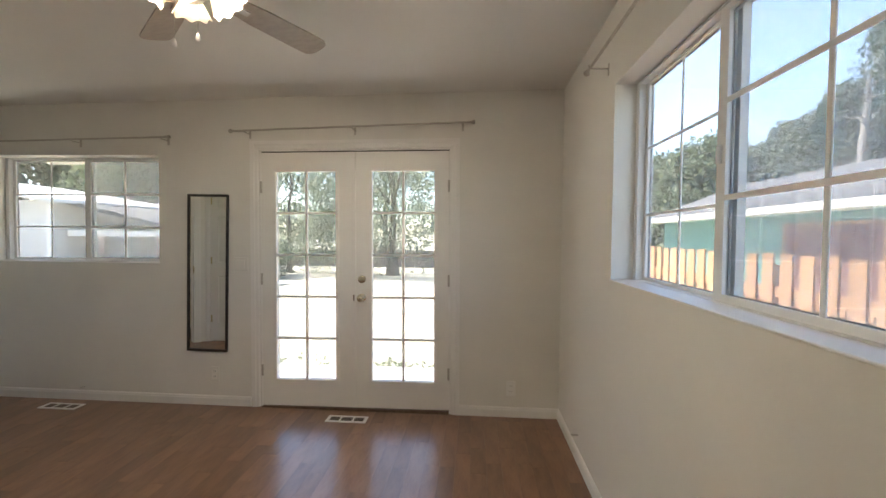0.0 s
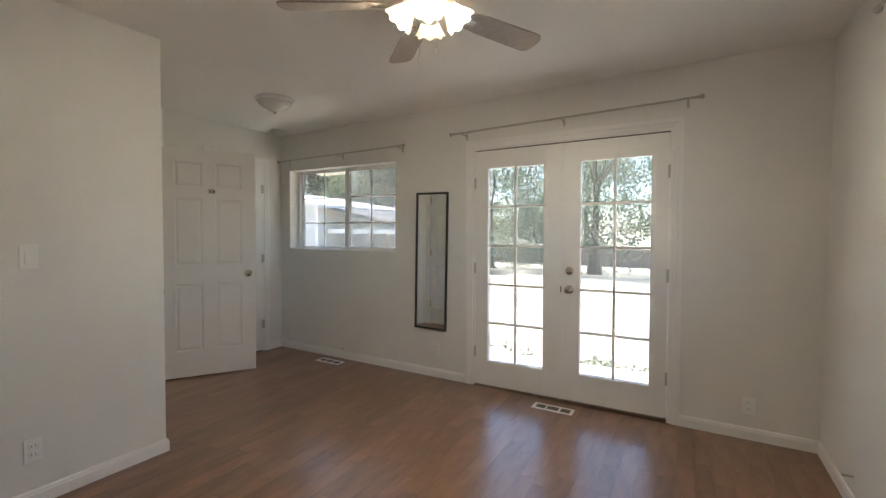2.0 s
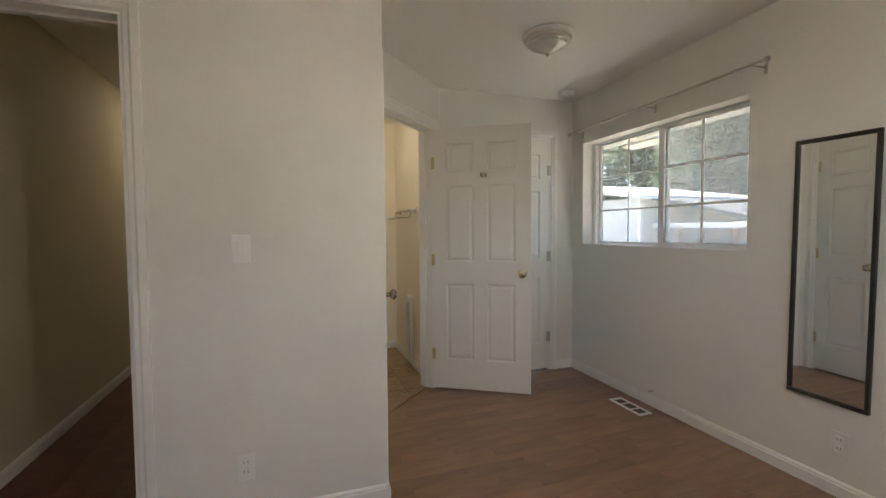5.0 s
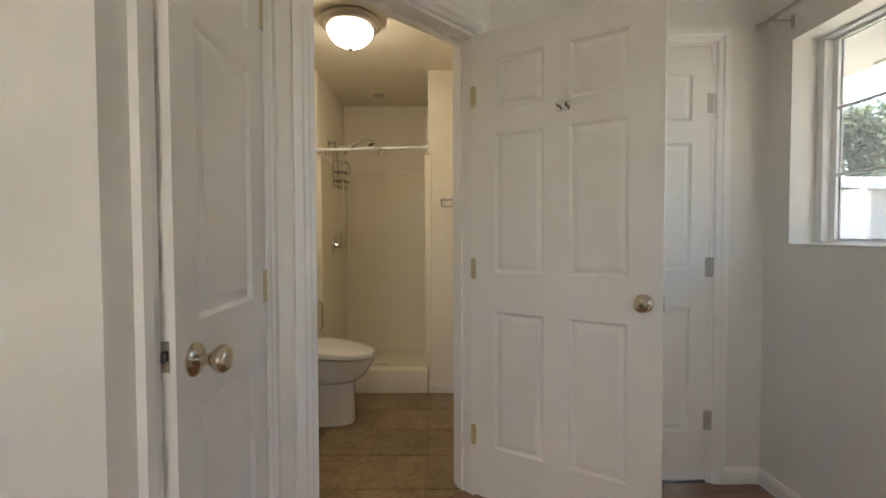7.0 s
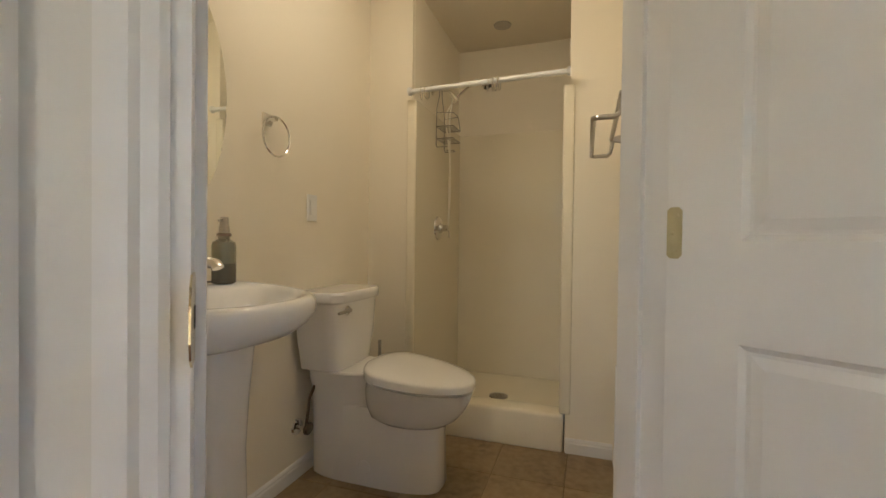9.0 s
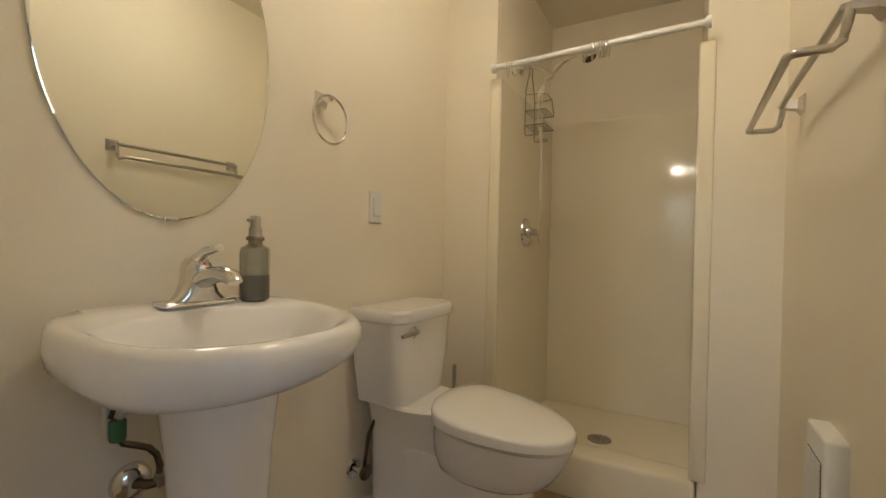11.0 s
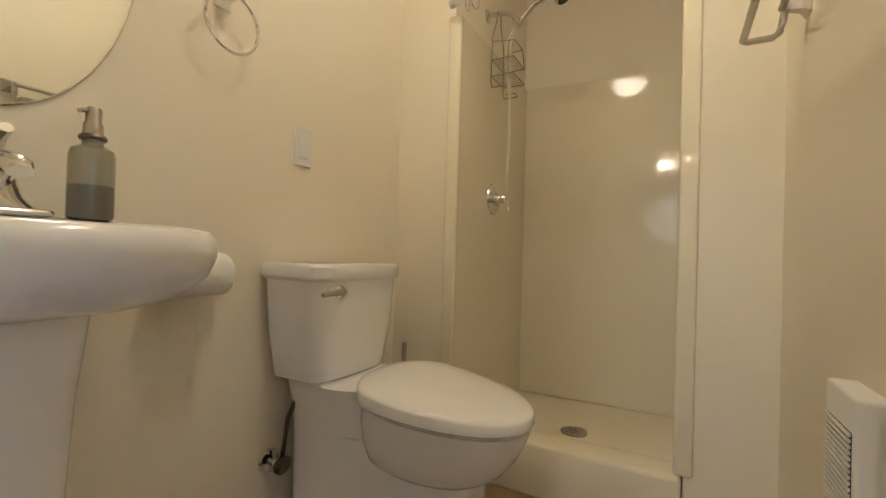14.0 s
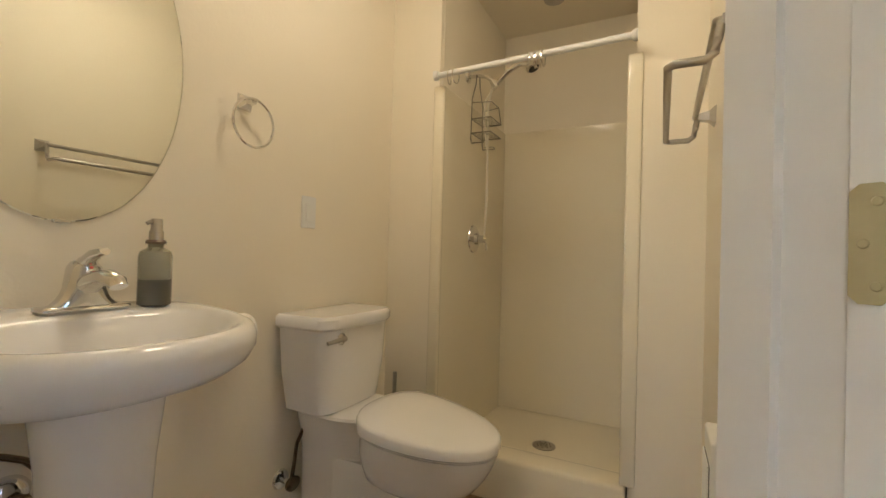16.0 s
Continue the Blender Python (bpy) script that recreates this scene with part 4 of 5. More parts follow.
for i in range(3):
    for k in range(8 if i else 1):
        a = 2 * math.pi * k / 8
        r = 0.016 * i
        part("drain_hole", lathe([(0, 0.0916), (0.0042, 0.0916), (0, 0.0920)], 8, Matrix.Translation((-5.74 + r * math.cos(a), 1.285 + r * math.sin(a), 0))), M_DARK, dr)

vl = thing("shower_valve", "chrome shower valve with a curved lever", "shower valve", Matrix.Translation((-5.70, y0 + 0.0165, 1.087)))
turn = Matrix.Rotation(radians(-90), 4, "X")
part("escutcheon", lathe([(0, 0), (0.072, 0), (0.070, 0.006), (0.03, 0.014), (0.026, 0.03), (0, 0.03)], 32, turn), M_CHROME, vl, smooth=True)
part("hub", lathe([(0, 0.028), (0.021, 0.03), (0.019, 0.062), (0.010, 0.068), (0, 0.068)], 20, turn), M_CHROME, vl, smooth=True)
part("lever", tube([(0, 0.052, 0), (0.012, 0.064, -0.006), (0.02, 0.078, -0.02), (0.022, 0.082, -0.058)], 0.008, 10, taper=0.006), M_CHROME, vl, smooth=True)

ar = thing("hand_shower", "chrome hand shower in a holder with a pale hose", "hand shower", Matrix.Translation((-5.62, 0.883, 1.905)))
part("wall_flange", lathe([(0, 0), (0.030, 0), (0.026, 0.008), (0.011, 0.012), (0, 0.012)], 20, turn), M_CHROME, ar, smooth=True)
part("arm", tube([(0, 0.0, 0), (0, 0.05, 0.0), (0.0, 0.10, -0.012), (0.0, 0.135, -0.04)], 0.0095, 10), M_CHROME, ar, smooth=True)
part("holder", lathe([(0, -0.025), (0.016, -0.022), (0.018, 0.0), (0.013, 0.022), (0, 0.024)], 14, Matrix.Translation((0.0, 0.142, -0.055)) @ Matrix.Rotation(radians(35), 4, "X")), M_CHROME, ar, smooth=True)
part("handle", tube([(0.0, 0.132, -0.085), (0.0, 0.165, -0.045), (0.005, 0.215, -0.005), (0.01, 0.275, 0.02), (0.01, 0.315, 0.012)], 0.0105, 12, taper=0.014), M_CHROME, ar, smooth=True)
part("spray_head", lathe([(0, 0.026), (0.016, 0.022), (0.034, 0.0), (0.036, -0.012), (0.030, -0.018), (0, -0.018)], 24, Matrix.Translation((0.012, 0.335, 0.0)) @ Matrix.Rotation(radians(28), 4, "X")), M_CHROME, ar, smooth=True)
part("spray_face", lathe([(0, -0.0182), (0.027, -0.0182), (0.024, -0.021), (0, -0.021)], 20, Matrix.Translation((0.012, 0.335, 0.0)) @ Matrix.Rotation(radians(28), 4, "X")), M_DARK, ar)
part("hose", tube([(0.0, 0.128, -0.09), (0.0, 0.10, -0.13), (0.01, 0.095, -0.22), (0.01, 0.12, -0.40), (0.01, 0.125, -0.60), (0.01, 0.118, -0.76), (0.004, 0.113, -0.80), (0.0, 0.112, -0.76), (-0.005, 0.115, -0.45), (-0.005, 0.112, -0.16), (0, 0.135, -0.05)], 0.0047, 8), M_RUBBER, ar, "pale shower hose", smooth=True)

cdx = thing("shower_caddy", "grey wire shower caddy hung from the shower arm", "shower caddy", Matrix.Translation((-5.63, 0.935, 1.55)))
for s in (-1, 1):
    part("side_wire", tube([(0, 0.0, 0.365), (s * 0.02, 0, 0.355), (s * 0.026, 0, 0.31), (s * 0.07, 0, 0.22), (s * 0.075, 0, 0.02), (s * 0.075, 0.005, 0.0), (s * 0.075, 0.07, 0.0)], 0.0028, 6), M_WIRE, cdx)
for z in (0.05, 0.12):
    bk = part("basket", tube([(-0.075, 0, z), (0.075, 0, z), (0.075, 0.10, z), (-0.075, 0.10, z)], 0.0026, 6, closed=True), M_WIRE, cdx)
    for k in range(7):
        x = -0.06 + 0.02 * k
        part("basket_wire", tube([(x, 0, z), (x, 0.10, z)], 0.0014, 5), M_WIRE, bk)
part("guard_wire", tube([(-0.075, 0, 0.20), (-0.05, 0.095, 0.20), (0.05, 0.095, 0.20), (0.075, 0, 0.20)], 0.0024, 6), M_WIRE, cdx)
part("guard_wire", tube([(-0.075, 0.10, 0.12), (-0.05, 0.095, 0.20)], 0.0024, 6), M_WIRE, cdx)
part("soap_wire", tube([(-0.075, 0.07, 0.0), (-0.03, 0.075, 0.0), (-0.03, 0.03, 0.0)], 0.0024, 6), M_WIRE, cdx)

rod = thing("shower_rod", "white shower curtain rod across the stall", "shower rod", Matrix.Translation((-5.262, 0, 1.776)))
part("rod", tube([(0, 0.905, 0.0), (0, 1.675, 0.018)], 0.0125, 14), M_WHITEPL, rod, smooth=True)
for ya, sgn in ((0.885, 1), (1.690, -1)):
    part("end_cap", lathe([(0, 0), (0.021, 0), (0.021, 0.010), (0.016, 0.018), (0, 0.018)], 18, Matrix.Translation((0, ya, 0 if sgn > 0 else 0.018)) @ Matrix.Rotation(radians(-90 * sgn), 4, "X")), M_WHITEPL, rod, smooth=True)
for j, (yy, tw) in enumerate(((0.955, 8), (0.985, -12), (1.30, 20), (1.325, 3), (1.335, -8), (1.347, 12), (1.358, -4))):
    rg = tagged(new("curtain_ring", mesh_of("curtain_ring", tube([Matrix.Rotation(radians(tw), 4, "Z") @ Vector((0.024 * math.cos(a), 0, 0.032 * math.sin(a) - 0.016)) for a in (2 * math.pi * i / 20 for i in range(20))], 0.0022, 6, closed=True), M_CHROME)), "chrome wire shower curtain ring on the rod", "curtain ring", "curtain rings")
    rg.location = (-5.262, yy, 1.776 + 0.0234 * (yy - 0.905))

# toilet
TX = -4.852
wc = thing("toilet", "white porcelain toilet with a skirted base, lid shut", "toilet", Matrix.Translation((TX, YBS, 0)))


def oval(cx, cy, rx, ry0, ry1, z, n=36, sq=2.4, slim=0.0):
    """A rounded outline: half-width rx, reaching ry0 to the back (-y) and ry1 to the front."""
    out = []
    for i in range(n):
        a = 2 * math.pi * i / n
        c, s = math.cos(a), math.sin(a)
        x = rx * math.copysign(abs(c) ** (2 / sq), c)
        y = (ry1 if s > 0 else ry0) * math.copysign(abs(s) ** (2 / (sq if s < 0 else 2.0)), s)
        x *= 1 - slim * max(0.0, -s) ** 1.2
        out.append((cx + x, cy + y, z))
    return out


def slab_ring(w, y0, y1, z, n=22, bow=0.016, deep=0.05):
    """A tank outline: straight back of half-width w, sides that turn in a broad curve into the bowed front."""
    front = []
    for i in range(n + 1):
        a = math.pi * i / n
        c, q = math.cos(a), math.sin(a)
        front.append((w * math.copysign(abs(c) ** (2 / 3.8), c), y1 - deep + (deep + bow) * q ** (2 / 3.8), z))
    return [(-w, y0, z), (w, y0, z)] + front


part("tank", loft([slab_ring(0.150, 0.034, 0.175, 0.466), slab_ring(0.159, 0.030, 0.183, 0.470), slab_ring(0.180, 0.024, 0.195, 0.60), slab_ring(0.189, 0.02, 0.2, 0.745)]), M_PORC, wc, smooth=True)
part("rear_deck", loft([oval(0, 0.165, 0.110, 0.132, 0.15, 0.02, sq=5), oval(0, 0.165, 0.1112, 0.138, 0.158, 0.315, sq=5), oval(0, 0.165, 0.1135, 0.14, 0.158, 0.34, sq=5), oval(0, 0.165, 0.122, 0.14, 0.160, 0.39, sq=5), oval(0, 0.165, 0.138, 0.14, 0.162, 0.44, sq=5), oval(0, 0.165, 0.143, 0.138, 0.160, 0.458, sq=5), oval(0, 0.165, 0.137, 0.132, 0.152, 0.4655, sq=5)]), M_PORC, wc, smooth=True)
lidr = [slab_ring(0.192, 0.012, 0.206, 0.746), slab_ring(0.199, 0.010, 0.212, 0.754), slab_ring(0.199, 0.010, 0.212, 0.782), slab_ring(0.191, 0.016, 0.204, 0.792)]
part("tank_lid", loft(lidr), M_PORC, wc, smooth=True)
skirt = [oval(0, 0.36, 0.111, 0.335, 0.240, 0.0, sq=4), oval(0, 0.36, 0.114, 0.338, 0.244, 0.012, sq=4), oval(0, 0.36, 0.112, 0.338, 0.238, 0.20, sq=4), oval(0, 0.36, 0.112, 0.337, 0.236, 0.318, sq=4), oval(0, 0.36, 0.110, 0.334, 0.230, 0.326, sq=4)]
part("skirt", loft(skirt), M_PORC, wc, "plain porcelain skirted foot", smooth=True)
body = [oval(0, 0.47, 0.080, 0.10, 0.115, 0.258, sq=2.3), oval(0, 0.465, 0.118, 0.15, 0.16, 0.268, sq=2.3), oval(0, 0.455, 0.146, 0.175, 0.205, 0.292, sq=2.3), oval(0, 0.445, 0.164, 0.172, 0.243, 0.326, sq=2.3), oval(0, 0.437, 0.176, 0.167, 0.270, 0.362, sq=2.25), oval(0, 0.435, 0.187, 0.158, 0.283, 0.392, sq=2.15), oval(0, 0.435, 0.190, 0.156, 0.287, 0.4065, sq=2.15)]
body = [[(x, y, z + 0.10 * (0.725 - y) * min(max((z - 0.30) / 0.10, 0.0), 1.0)) for x, y, z in ring] for ring in body]
part("bowl", loft(body), M_PORC, wc, "rounded porcelain bowl", smooth=True)


def egg(k, z, tilt=0.0, n=44):
    """The outline of the seat, k short of its edge: broad near the hinges, narrowing to the front; tilt lifts the rear."""
    out = []
    for i in range(n):
        a = 2 * math.pi * i / n
        c, q = math.cos(a), math.sin(a)
        y = (0.292 - k) * q if q > 0 else (0.160 - k) * math.copysign(abs(q) ** 0.72, q)
        x = (0.195 - k) * math.copysign(abs(c) ** 0.9, c) * (1 - 0.06 * max(q, 0.0) ** 1.5)
        out.append((x, 0.435 + y, z + tilt * (0.29 - y)))
    return out


# dark slab that draws the shade line between bowl and seat
part("seat_gap_shade", loft([egg(0.022, 0.404, 0.10), egg(0.022, 0.4125, 0.10)]), M_DARK, wc)
part("seat", loft([egg(0.008, 0.4085, 0.10), egg(0.004, 0.410, 0.10), egg(0.004, 0.4105, 0.10), egg(0.008, 0.412, 0.10)]), M_PORC, wc, smooth=True)
part("seat_lid", loft([egg(0.006, 0.4125, 0.10), egg(0.0, 0.417, 0.10), egg(0.0, 0.438, 0.115), egg(0.003, 0.444, 0.118), egg(0.012, 0.448, 0.122), egg(0.05, 0.455, 0.127), egg(0.10, 0.459, 0.13), egg(0.15, 0.460, 0.13)]), M_PORC, wc, "closed seat lid", smooth=True)
part("hinge_block", bm_box(-0.07, 0.262, 0.440, 0.07, 0.30, 0.472, 0.010, 3), M_PORC, wc, smooth=True)
part("bolt_cap", lathe([(0, 0), (0.028, 0), (0.026, 0.003), (0.0, 0.004)], 20, Matrix.Translation((0.1115, 0.30, 0.085)) @ Matrix.Rotation(radians(90), 4, "Y")), M_PORC, wc, smooth=True)
fl = part("flush_lever", lathe([(0, -0.004), (0.016, -0.004), (0.016, 0.006), (0.009, 0.012), (0, 0.012)], 18, Matrix.Translation((0.105, 0.206, 0.715)) @ Matrix.Rotation(radians(-90), 4, "X") @ Matrix.Scale(1.25, 4)), M_CHROME, wc, "chrome flush lever", smooth=True)
part("lever_arm", tube([(0.099, 0.222, 0.716), (0.125, 0.224, 0.715), (0.176, 0.216, 0.711)], 0.010, 10, taper=0.006), M_NICKEL, fl, smooth=True)
part("lever_neck", tube([(0.105, 0.210, 0.715), (0.105, 0.224, 0.715)], 0.008, 10), M_CHROME, fl)

sv = thing("supply_valve", "chrome water supply valve with a braided hose by the toilet", "valve", Matrix.Translation((-4.705, YBS, 0.2)))
part("wall_plate", lathe([(0, 0), (0.034, 0), (0.030, 0.008), (0.012, 0.013), (0, 0.013)], 22, Matrix.Translation((0, 0, 0.02)) @ turn), M_CHROME, sv, smooth=True)
part("valve_body", tube([(0, 0.0, 0.02), (0, 0.05, 0.02)], 0.010, 10), M_CHROME, sv, smooth=True)
part("valve_handle", lathe([(0, 0), (0.026, 0), (0.030, 0.004), (0.030, 0.012), (0.022, 0.017), (0, 0.018)], 20, Matrix.Translation((0, 0.05, 0.02)) @ turn, squash=0.8), M_DARKPLATE, sv, "dark plated oval handle", smooth=True)
part("hose", tube([(-0.012, 0.035, 0.0), (-0.022, 0.036, 0.05), (-0.026, 0.045, 0.14), (-0.036, 0.07, 0.205)], 0.0065, 8), M_DARKPLATE, sv, smooth=True)

br = thing("toilet_brush", "toilet brush in a holder behind the toilet", "toilet brush", Matrix.Translation((-5.19, 0.77, 0)))
part("holder", lathe([(0, 0), (0.045, 0), (0.05, 0.02), (0.046, 0.16), (0.035, 0.17), (0, 0.17)], 20), M_WHITEPL, br, smooth=True)
part("handle", tube([(0, 0, 0.165), (0, 0, 0.495)], 0.0085, 10), M_NICKEL, br, "slim metal brush handle", smooth=True)

# pedestal sink
SX = -4.055
sk = thing("pedestal_sink", "white porcelain pedestal sink against the wall", "sink", Matrix.Translation((SX, YBS, 0)))


def basin(rx, back, front, z, n=56, rear=3.2):
    out = []
    for i in range(n):
        a = 2 * math.pi * i / n
        c, s = math.cos(a), math.sin(a)
        sq = rear if s < 0 else 2.25
        x = rx * math.copysign(abs(c) ** (2 / sq), c)
        y = (front if s > 0 else back) * math.copysign(abs(s) ** (2 / sq), s)
        dip = min(max((y + 0.20) / 0.42, 0.0), 1.0)
        out.append((x, 0.235 + y, z - 0.02 * dip * dip * (3 - 2 * dip)))
    return out


RZ = 0.868
outer = [basin(0.07, 0.14, 0.02, RZ - 0.1325), basin(0.11, 0.18, 0.055, RZ - 0.130), basin(0.172, 0.215, 0.115, RZ - 0.119), basin(0.218, 0.228, 0.172, RZ - 0.099), basin(0.246, 0.232, 0.213, RZ - 0.070), basin(0.252, 0.233, 0.236, RZ - 0.04), basin(0.252, 0.233, 0.237, RZ - 0.022), basin(0.249, 0.233, 0.235, RZ - 0.010), basin(0.243, 0.232, 0.228, RZ - 0.001), basin(0.234, 0.230, 0.219, RZ + 0.003), basin(0.226, 0.19, 0.210, RZ + 0.003, rear=2.9)]
inner = []
for rx, bk, fr, z in ((0.218, 0.10, 0.201, RZ - 0.001), (0.208, 0.086, 0.188, RZ - 0.011), (0.185, 0.070, 0.160, RZ - 0.05), (0.15, 0.055, 0.125, RZ - 0.10), (0.10, 0.035, 0.07, RZ - 0.112), (0.025, 0.02, 0.02, RZ - 0.117)):
    inner.append(basin(rx, bk, fr, z, rear=2.4))
part("bowl", loft(outer + inner), M_PORC, sk, "white porcelain bowl with a broad rim", smooth=True)
ped = [oval(0, 0.235, 0.10, 0.10, 0.11, 0.0, sq=3), oval(0, 0.235, 0.098, 0.098, 0.105, 0.04, sq=3), oval(0, 0.225, 0.082, 0.085, 0.085, 0.12, sq=3), oval(0, 0.22, 0.078, 0.085, 0.082, 0.45, sq=3), oval(0, 0.22, 0.085, 0.09, 0.09, 0.60, sq=3), oval(0, 0.22, 0.10, 0.11, 0.10, RZ - 0.138, sq=3)]
part("pedestal", loft(ped), M_PORC, sk, smooth=True)
part("drain", lathe([(0, RZ - 0.135), (0.022, RZ - 0.135), (0.020, RZ - 0.132), (0, RZ - 0.1325)], 18, Matrix.Translation((0, 0.235, 0))), M_CHROME, sk, smooth=True)
part("overflow", lathe([(0, 0), (0.008, 0), (0.007, 0.002), (0, 0.002)], 14, Matrix.Translation((0, 0.158, RZ - 0.045)) @ Matrix.Rotation(radians(-75), 4, "X")), M_DARK, sk)

fc = thing("faucet", "chrome single-lever basin faucet on the sink", "faucet", Matrix.Translation((SX - 0.02, YBS + 0.10, RZ - 0.0005)) @ Matrix.Diagonal((1, 1, 0.80, 1)))
part("base_plate", bm_box(-0.078, -0.026, 0, 0.078, 0.026, 0.016, 0.008, 3), M_CHROME, fc, smooth=True)
part("body", loft([[(rx * math.cos(a), yo + ry * math.sin(a), z) for a in (2 * math.pi * i / 28 for i in range(28))] for rx, ry, yo, z in ((0.066, 0.024, 0, 0.015), (0.056, 0.026, 0, 0.022), (0.045, 0.028, 0, 0.036), (0.037, 0.030, 0, 0.06), (0.033, 0.031, -0.002, 0.09), (0.029, 0.029, -0.005, 0.112), (0.021, 0.022, -0.007, 0.126), (0.010, 0.010, -0.008, 0.131))]), M_CHROME, fc, smooth=True)
part("spout", tube([(0, 0.0, 0.060), (0, 0.045, 0.083), (0, 0.085, 0.090), (0, 0.115, 0.082), (0, 0.124, 0.070)], 0.026, 14, taper=0.0155), M_CHROME, fc, smooth=True)
lv = part("lever", tube([(0, -0.012, 0.095), (0, 0.005, 0.125), (0, 0.035, 0.146), (0, 0.072, 0.154)], 0.021, 12, taper=0.009), M_CHROME, fc, "chrome lever handle", smooth=True)
part("indicator", lathe([(0, 0), (0.004, 0), (0, 0.0015)], 10, Matrix.Translation((0.0, 0.0235, 0.112)) @ Matrix.Rotation(radians(-60), 4, "X")), M_RED, lv, "red hot-water dot")

bt = thing("soap_bottle", "grey glass pump bottle half full of dark soap", "soap bottle", Matrix.Translation((-4.205, YBS + 0.112, RZ)) @ Matrix.Diagonal((1, 1, 0.95, 1)))
M_BOTTLE = material("smoky grey glass", (0.46, 0.45, 0.35), 0.05, spots=[(20, (0.52, 0.51, 0.40), 0.5, ONE)], coat=0.3)
M_BOTTLE.node_tree.nodes["Principled BSDF"].inputs["Transmission Weight"].default_value = 0.6
M_SOAP = material("dark liquid in glass", (0.11, 0.105, 0.085), 0.08, coat=0.5)
part("liquid", lathe([(0, 0.0), (0.030, 0.0), (0.034, 0.004), (0.034, 0.063)], 28), M_SOAP, bt, "darker lower half filled with soap", smooth=True)
part("glass", lathe([(0.034, 0.063), (0.034, 0.118), (0.031, 0.130), (0.020, 0.137), (0.016, 0.140), (0.016, 0.148), (0, 0.148)], 28), M_BOTTLE, bt, "smoky grey glass", smooth=True)
part("collar", lathe([(0.0, 0.148), (0.020, 0.148), (0.021, 0.153), (0.018, 0.158), (0, 0.158)], 22), M_BRONZE, bt, smooth=True)
part("pump", lathe([(0, 0.157), (0.015, 0.158), (0.0145, 0.178), (0.012, 0.182), (0.012, 0.205), (0.010, 0.209), (0, 0.209)], 18), M_NICKEL, bt, smooth=True)
part("nozzle", tube([(0, 0, 0.199), (0.018, 0.004, 0.200), (0.024, 0.005, 0.196)], 0.0045, 8), M_NICKEL, bt)

pw = thing("sink_plumbing", "dark plated supply valve and hose with a green coupling under the sink", "plumbing", Matrix.Translation((-4.0, YBS, 0.5)))
part("wall_plate", lathe([(0, 0), (0.040, 0), (0.039, 0.008), (0.030, 0.018), (0.013, 0.024), (0, 0.024)], 26, turn), M_CHROME, pw, "domed chrome wall plate", smooth=True)
part("valve_body", tube([(0, 0.02, 0.0), (-0.012, 0.045, 0.0), (-0.030, 0.052, 0.0)], 0.010, 10), M_DARKPLATE, pw, smooth=True)
part("valve_nut", lathe([(0, -0.012), (0.012, -0.012), (0.012, 0.010), (0.008, 0.014), (0, 0.014)], 6, Matrix.Translation((-0.030, 0.052, 0.004))), M_NICKEL, pw)
part("hose", tube([(-0.030, 0.052, 0.012), (-0.031, 0.052, 0.035), (-0.024, 0.052, 0.060), (-0.008, 0.052, 0.080), (0.016, 0.051, 0.094), (0.036, 0.050, 0.104), (0.045, 0.050, 0.118)], 0.0068, 10), M_DARKPLATE, pw, "curved dark plated supply hose", smooth=True)
part("coupling", lathe([(0, -0.022), (0.0125, -0.022), (0.0145, -0.018), (0.0145, 0.016), (0.0125, 0.020), (0, 0.020)], 16, Matrix.Translation((0.047, 0.050, 0.136))), M_GREEN, pw, "green plastic coupling", smooth=True)
part("upper_hose", tube([(0.046, 0.050, 0.155), (0.038, 0.052, 0.166), (0.006, 0.062, 0.188), (-0.030, 0.080, 0.212), (-0.05, 0.10, 0.235)], 0.0068, 10), M_RUBBER, pw, "pale plastic supply tube", smooth=True)
part("clip", tube([(0.058, 0.046, 0.160), (0.052, 0.046, 0.180), (0.036, 0.046, 0.192)], 0.005, 8), M_DARK, pw)
part("tail_pipe", tube([(0.058, 0.030, 0.120), (0.058, 0.030, 0.26)], 0.007, 8), M_RUBBER, pw)

# oval mirror
om = thing("oval_mirror", "frameless oval mirror hung on the wall over the sink", "mirror", Matrix.Translation((-4.07, YBS, 1.45)))


def ell(a, b, y, n=64):
    return [(a * math.cos(2 * math.pi * i / n), y, b * math.sin(2 * math.pi * i / n)) for i in range(n)]


part("mirror_glass", loft([ell(0.25, 0.40, 0.002), ell(0.25, 0.40, 0.005), ell(0.2475, 0.3975, 0.0058)]), M_MIRROR, om, "clear oval mirror glass")
for z in (-0.399, 0.399):
    part("clip", bm_box(-0.016, 0.001, z - 0.004, 0.016, 0.011, z + 0.004, 0.002), M_CHROME, om)

# towel ring, switch, paper holder
tr = thing("towel_ring", "chrome towel ring on a square wall plate", "towel ring", Matrix.Translation((-4.513, YBS, 1.45)))
part("mount", lathe([(0, 0), (0.034, 0), (0.030, 0.006), (0.014, 0.022), (0.012, 0.045), (0, 0.047)], 4, Matrix.Rotation(radians(45), 4, "Y") @ turn), M_CHROME, tr)
part("ring", tube([(0.072 * math.cos(a), 0.047, 0.072 * math.sin(a) - 0.068) for a in (2 * math.pi * i / 40 for i in range(40))], 0.0042, 8, closed=True), M_CHROME, tr, smooth=True)
plate("light_switch", "white rocker switch on the bathroom wall", Matrix.Translation((-4.795, YBS, 1.142)) @ Matrix.Rotation(radians(180), 4, "Z"), "switch")
tp = thing("toilet_paper_holder", "wall holder with a roll of white toilet paper", "toilet paper holder", Matrix.Translation((-4.44, YBS, 0.765)))
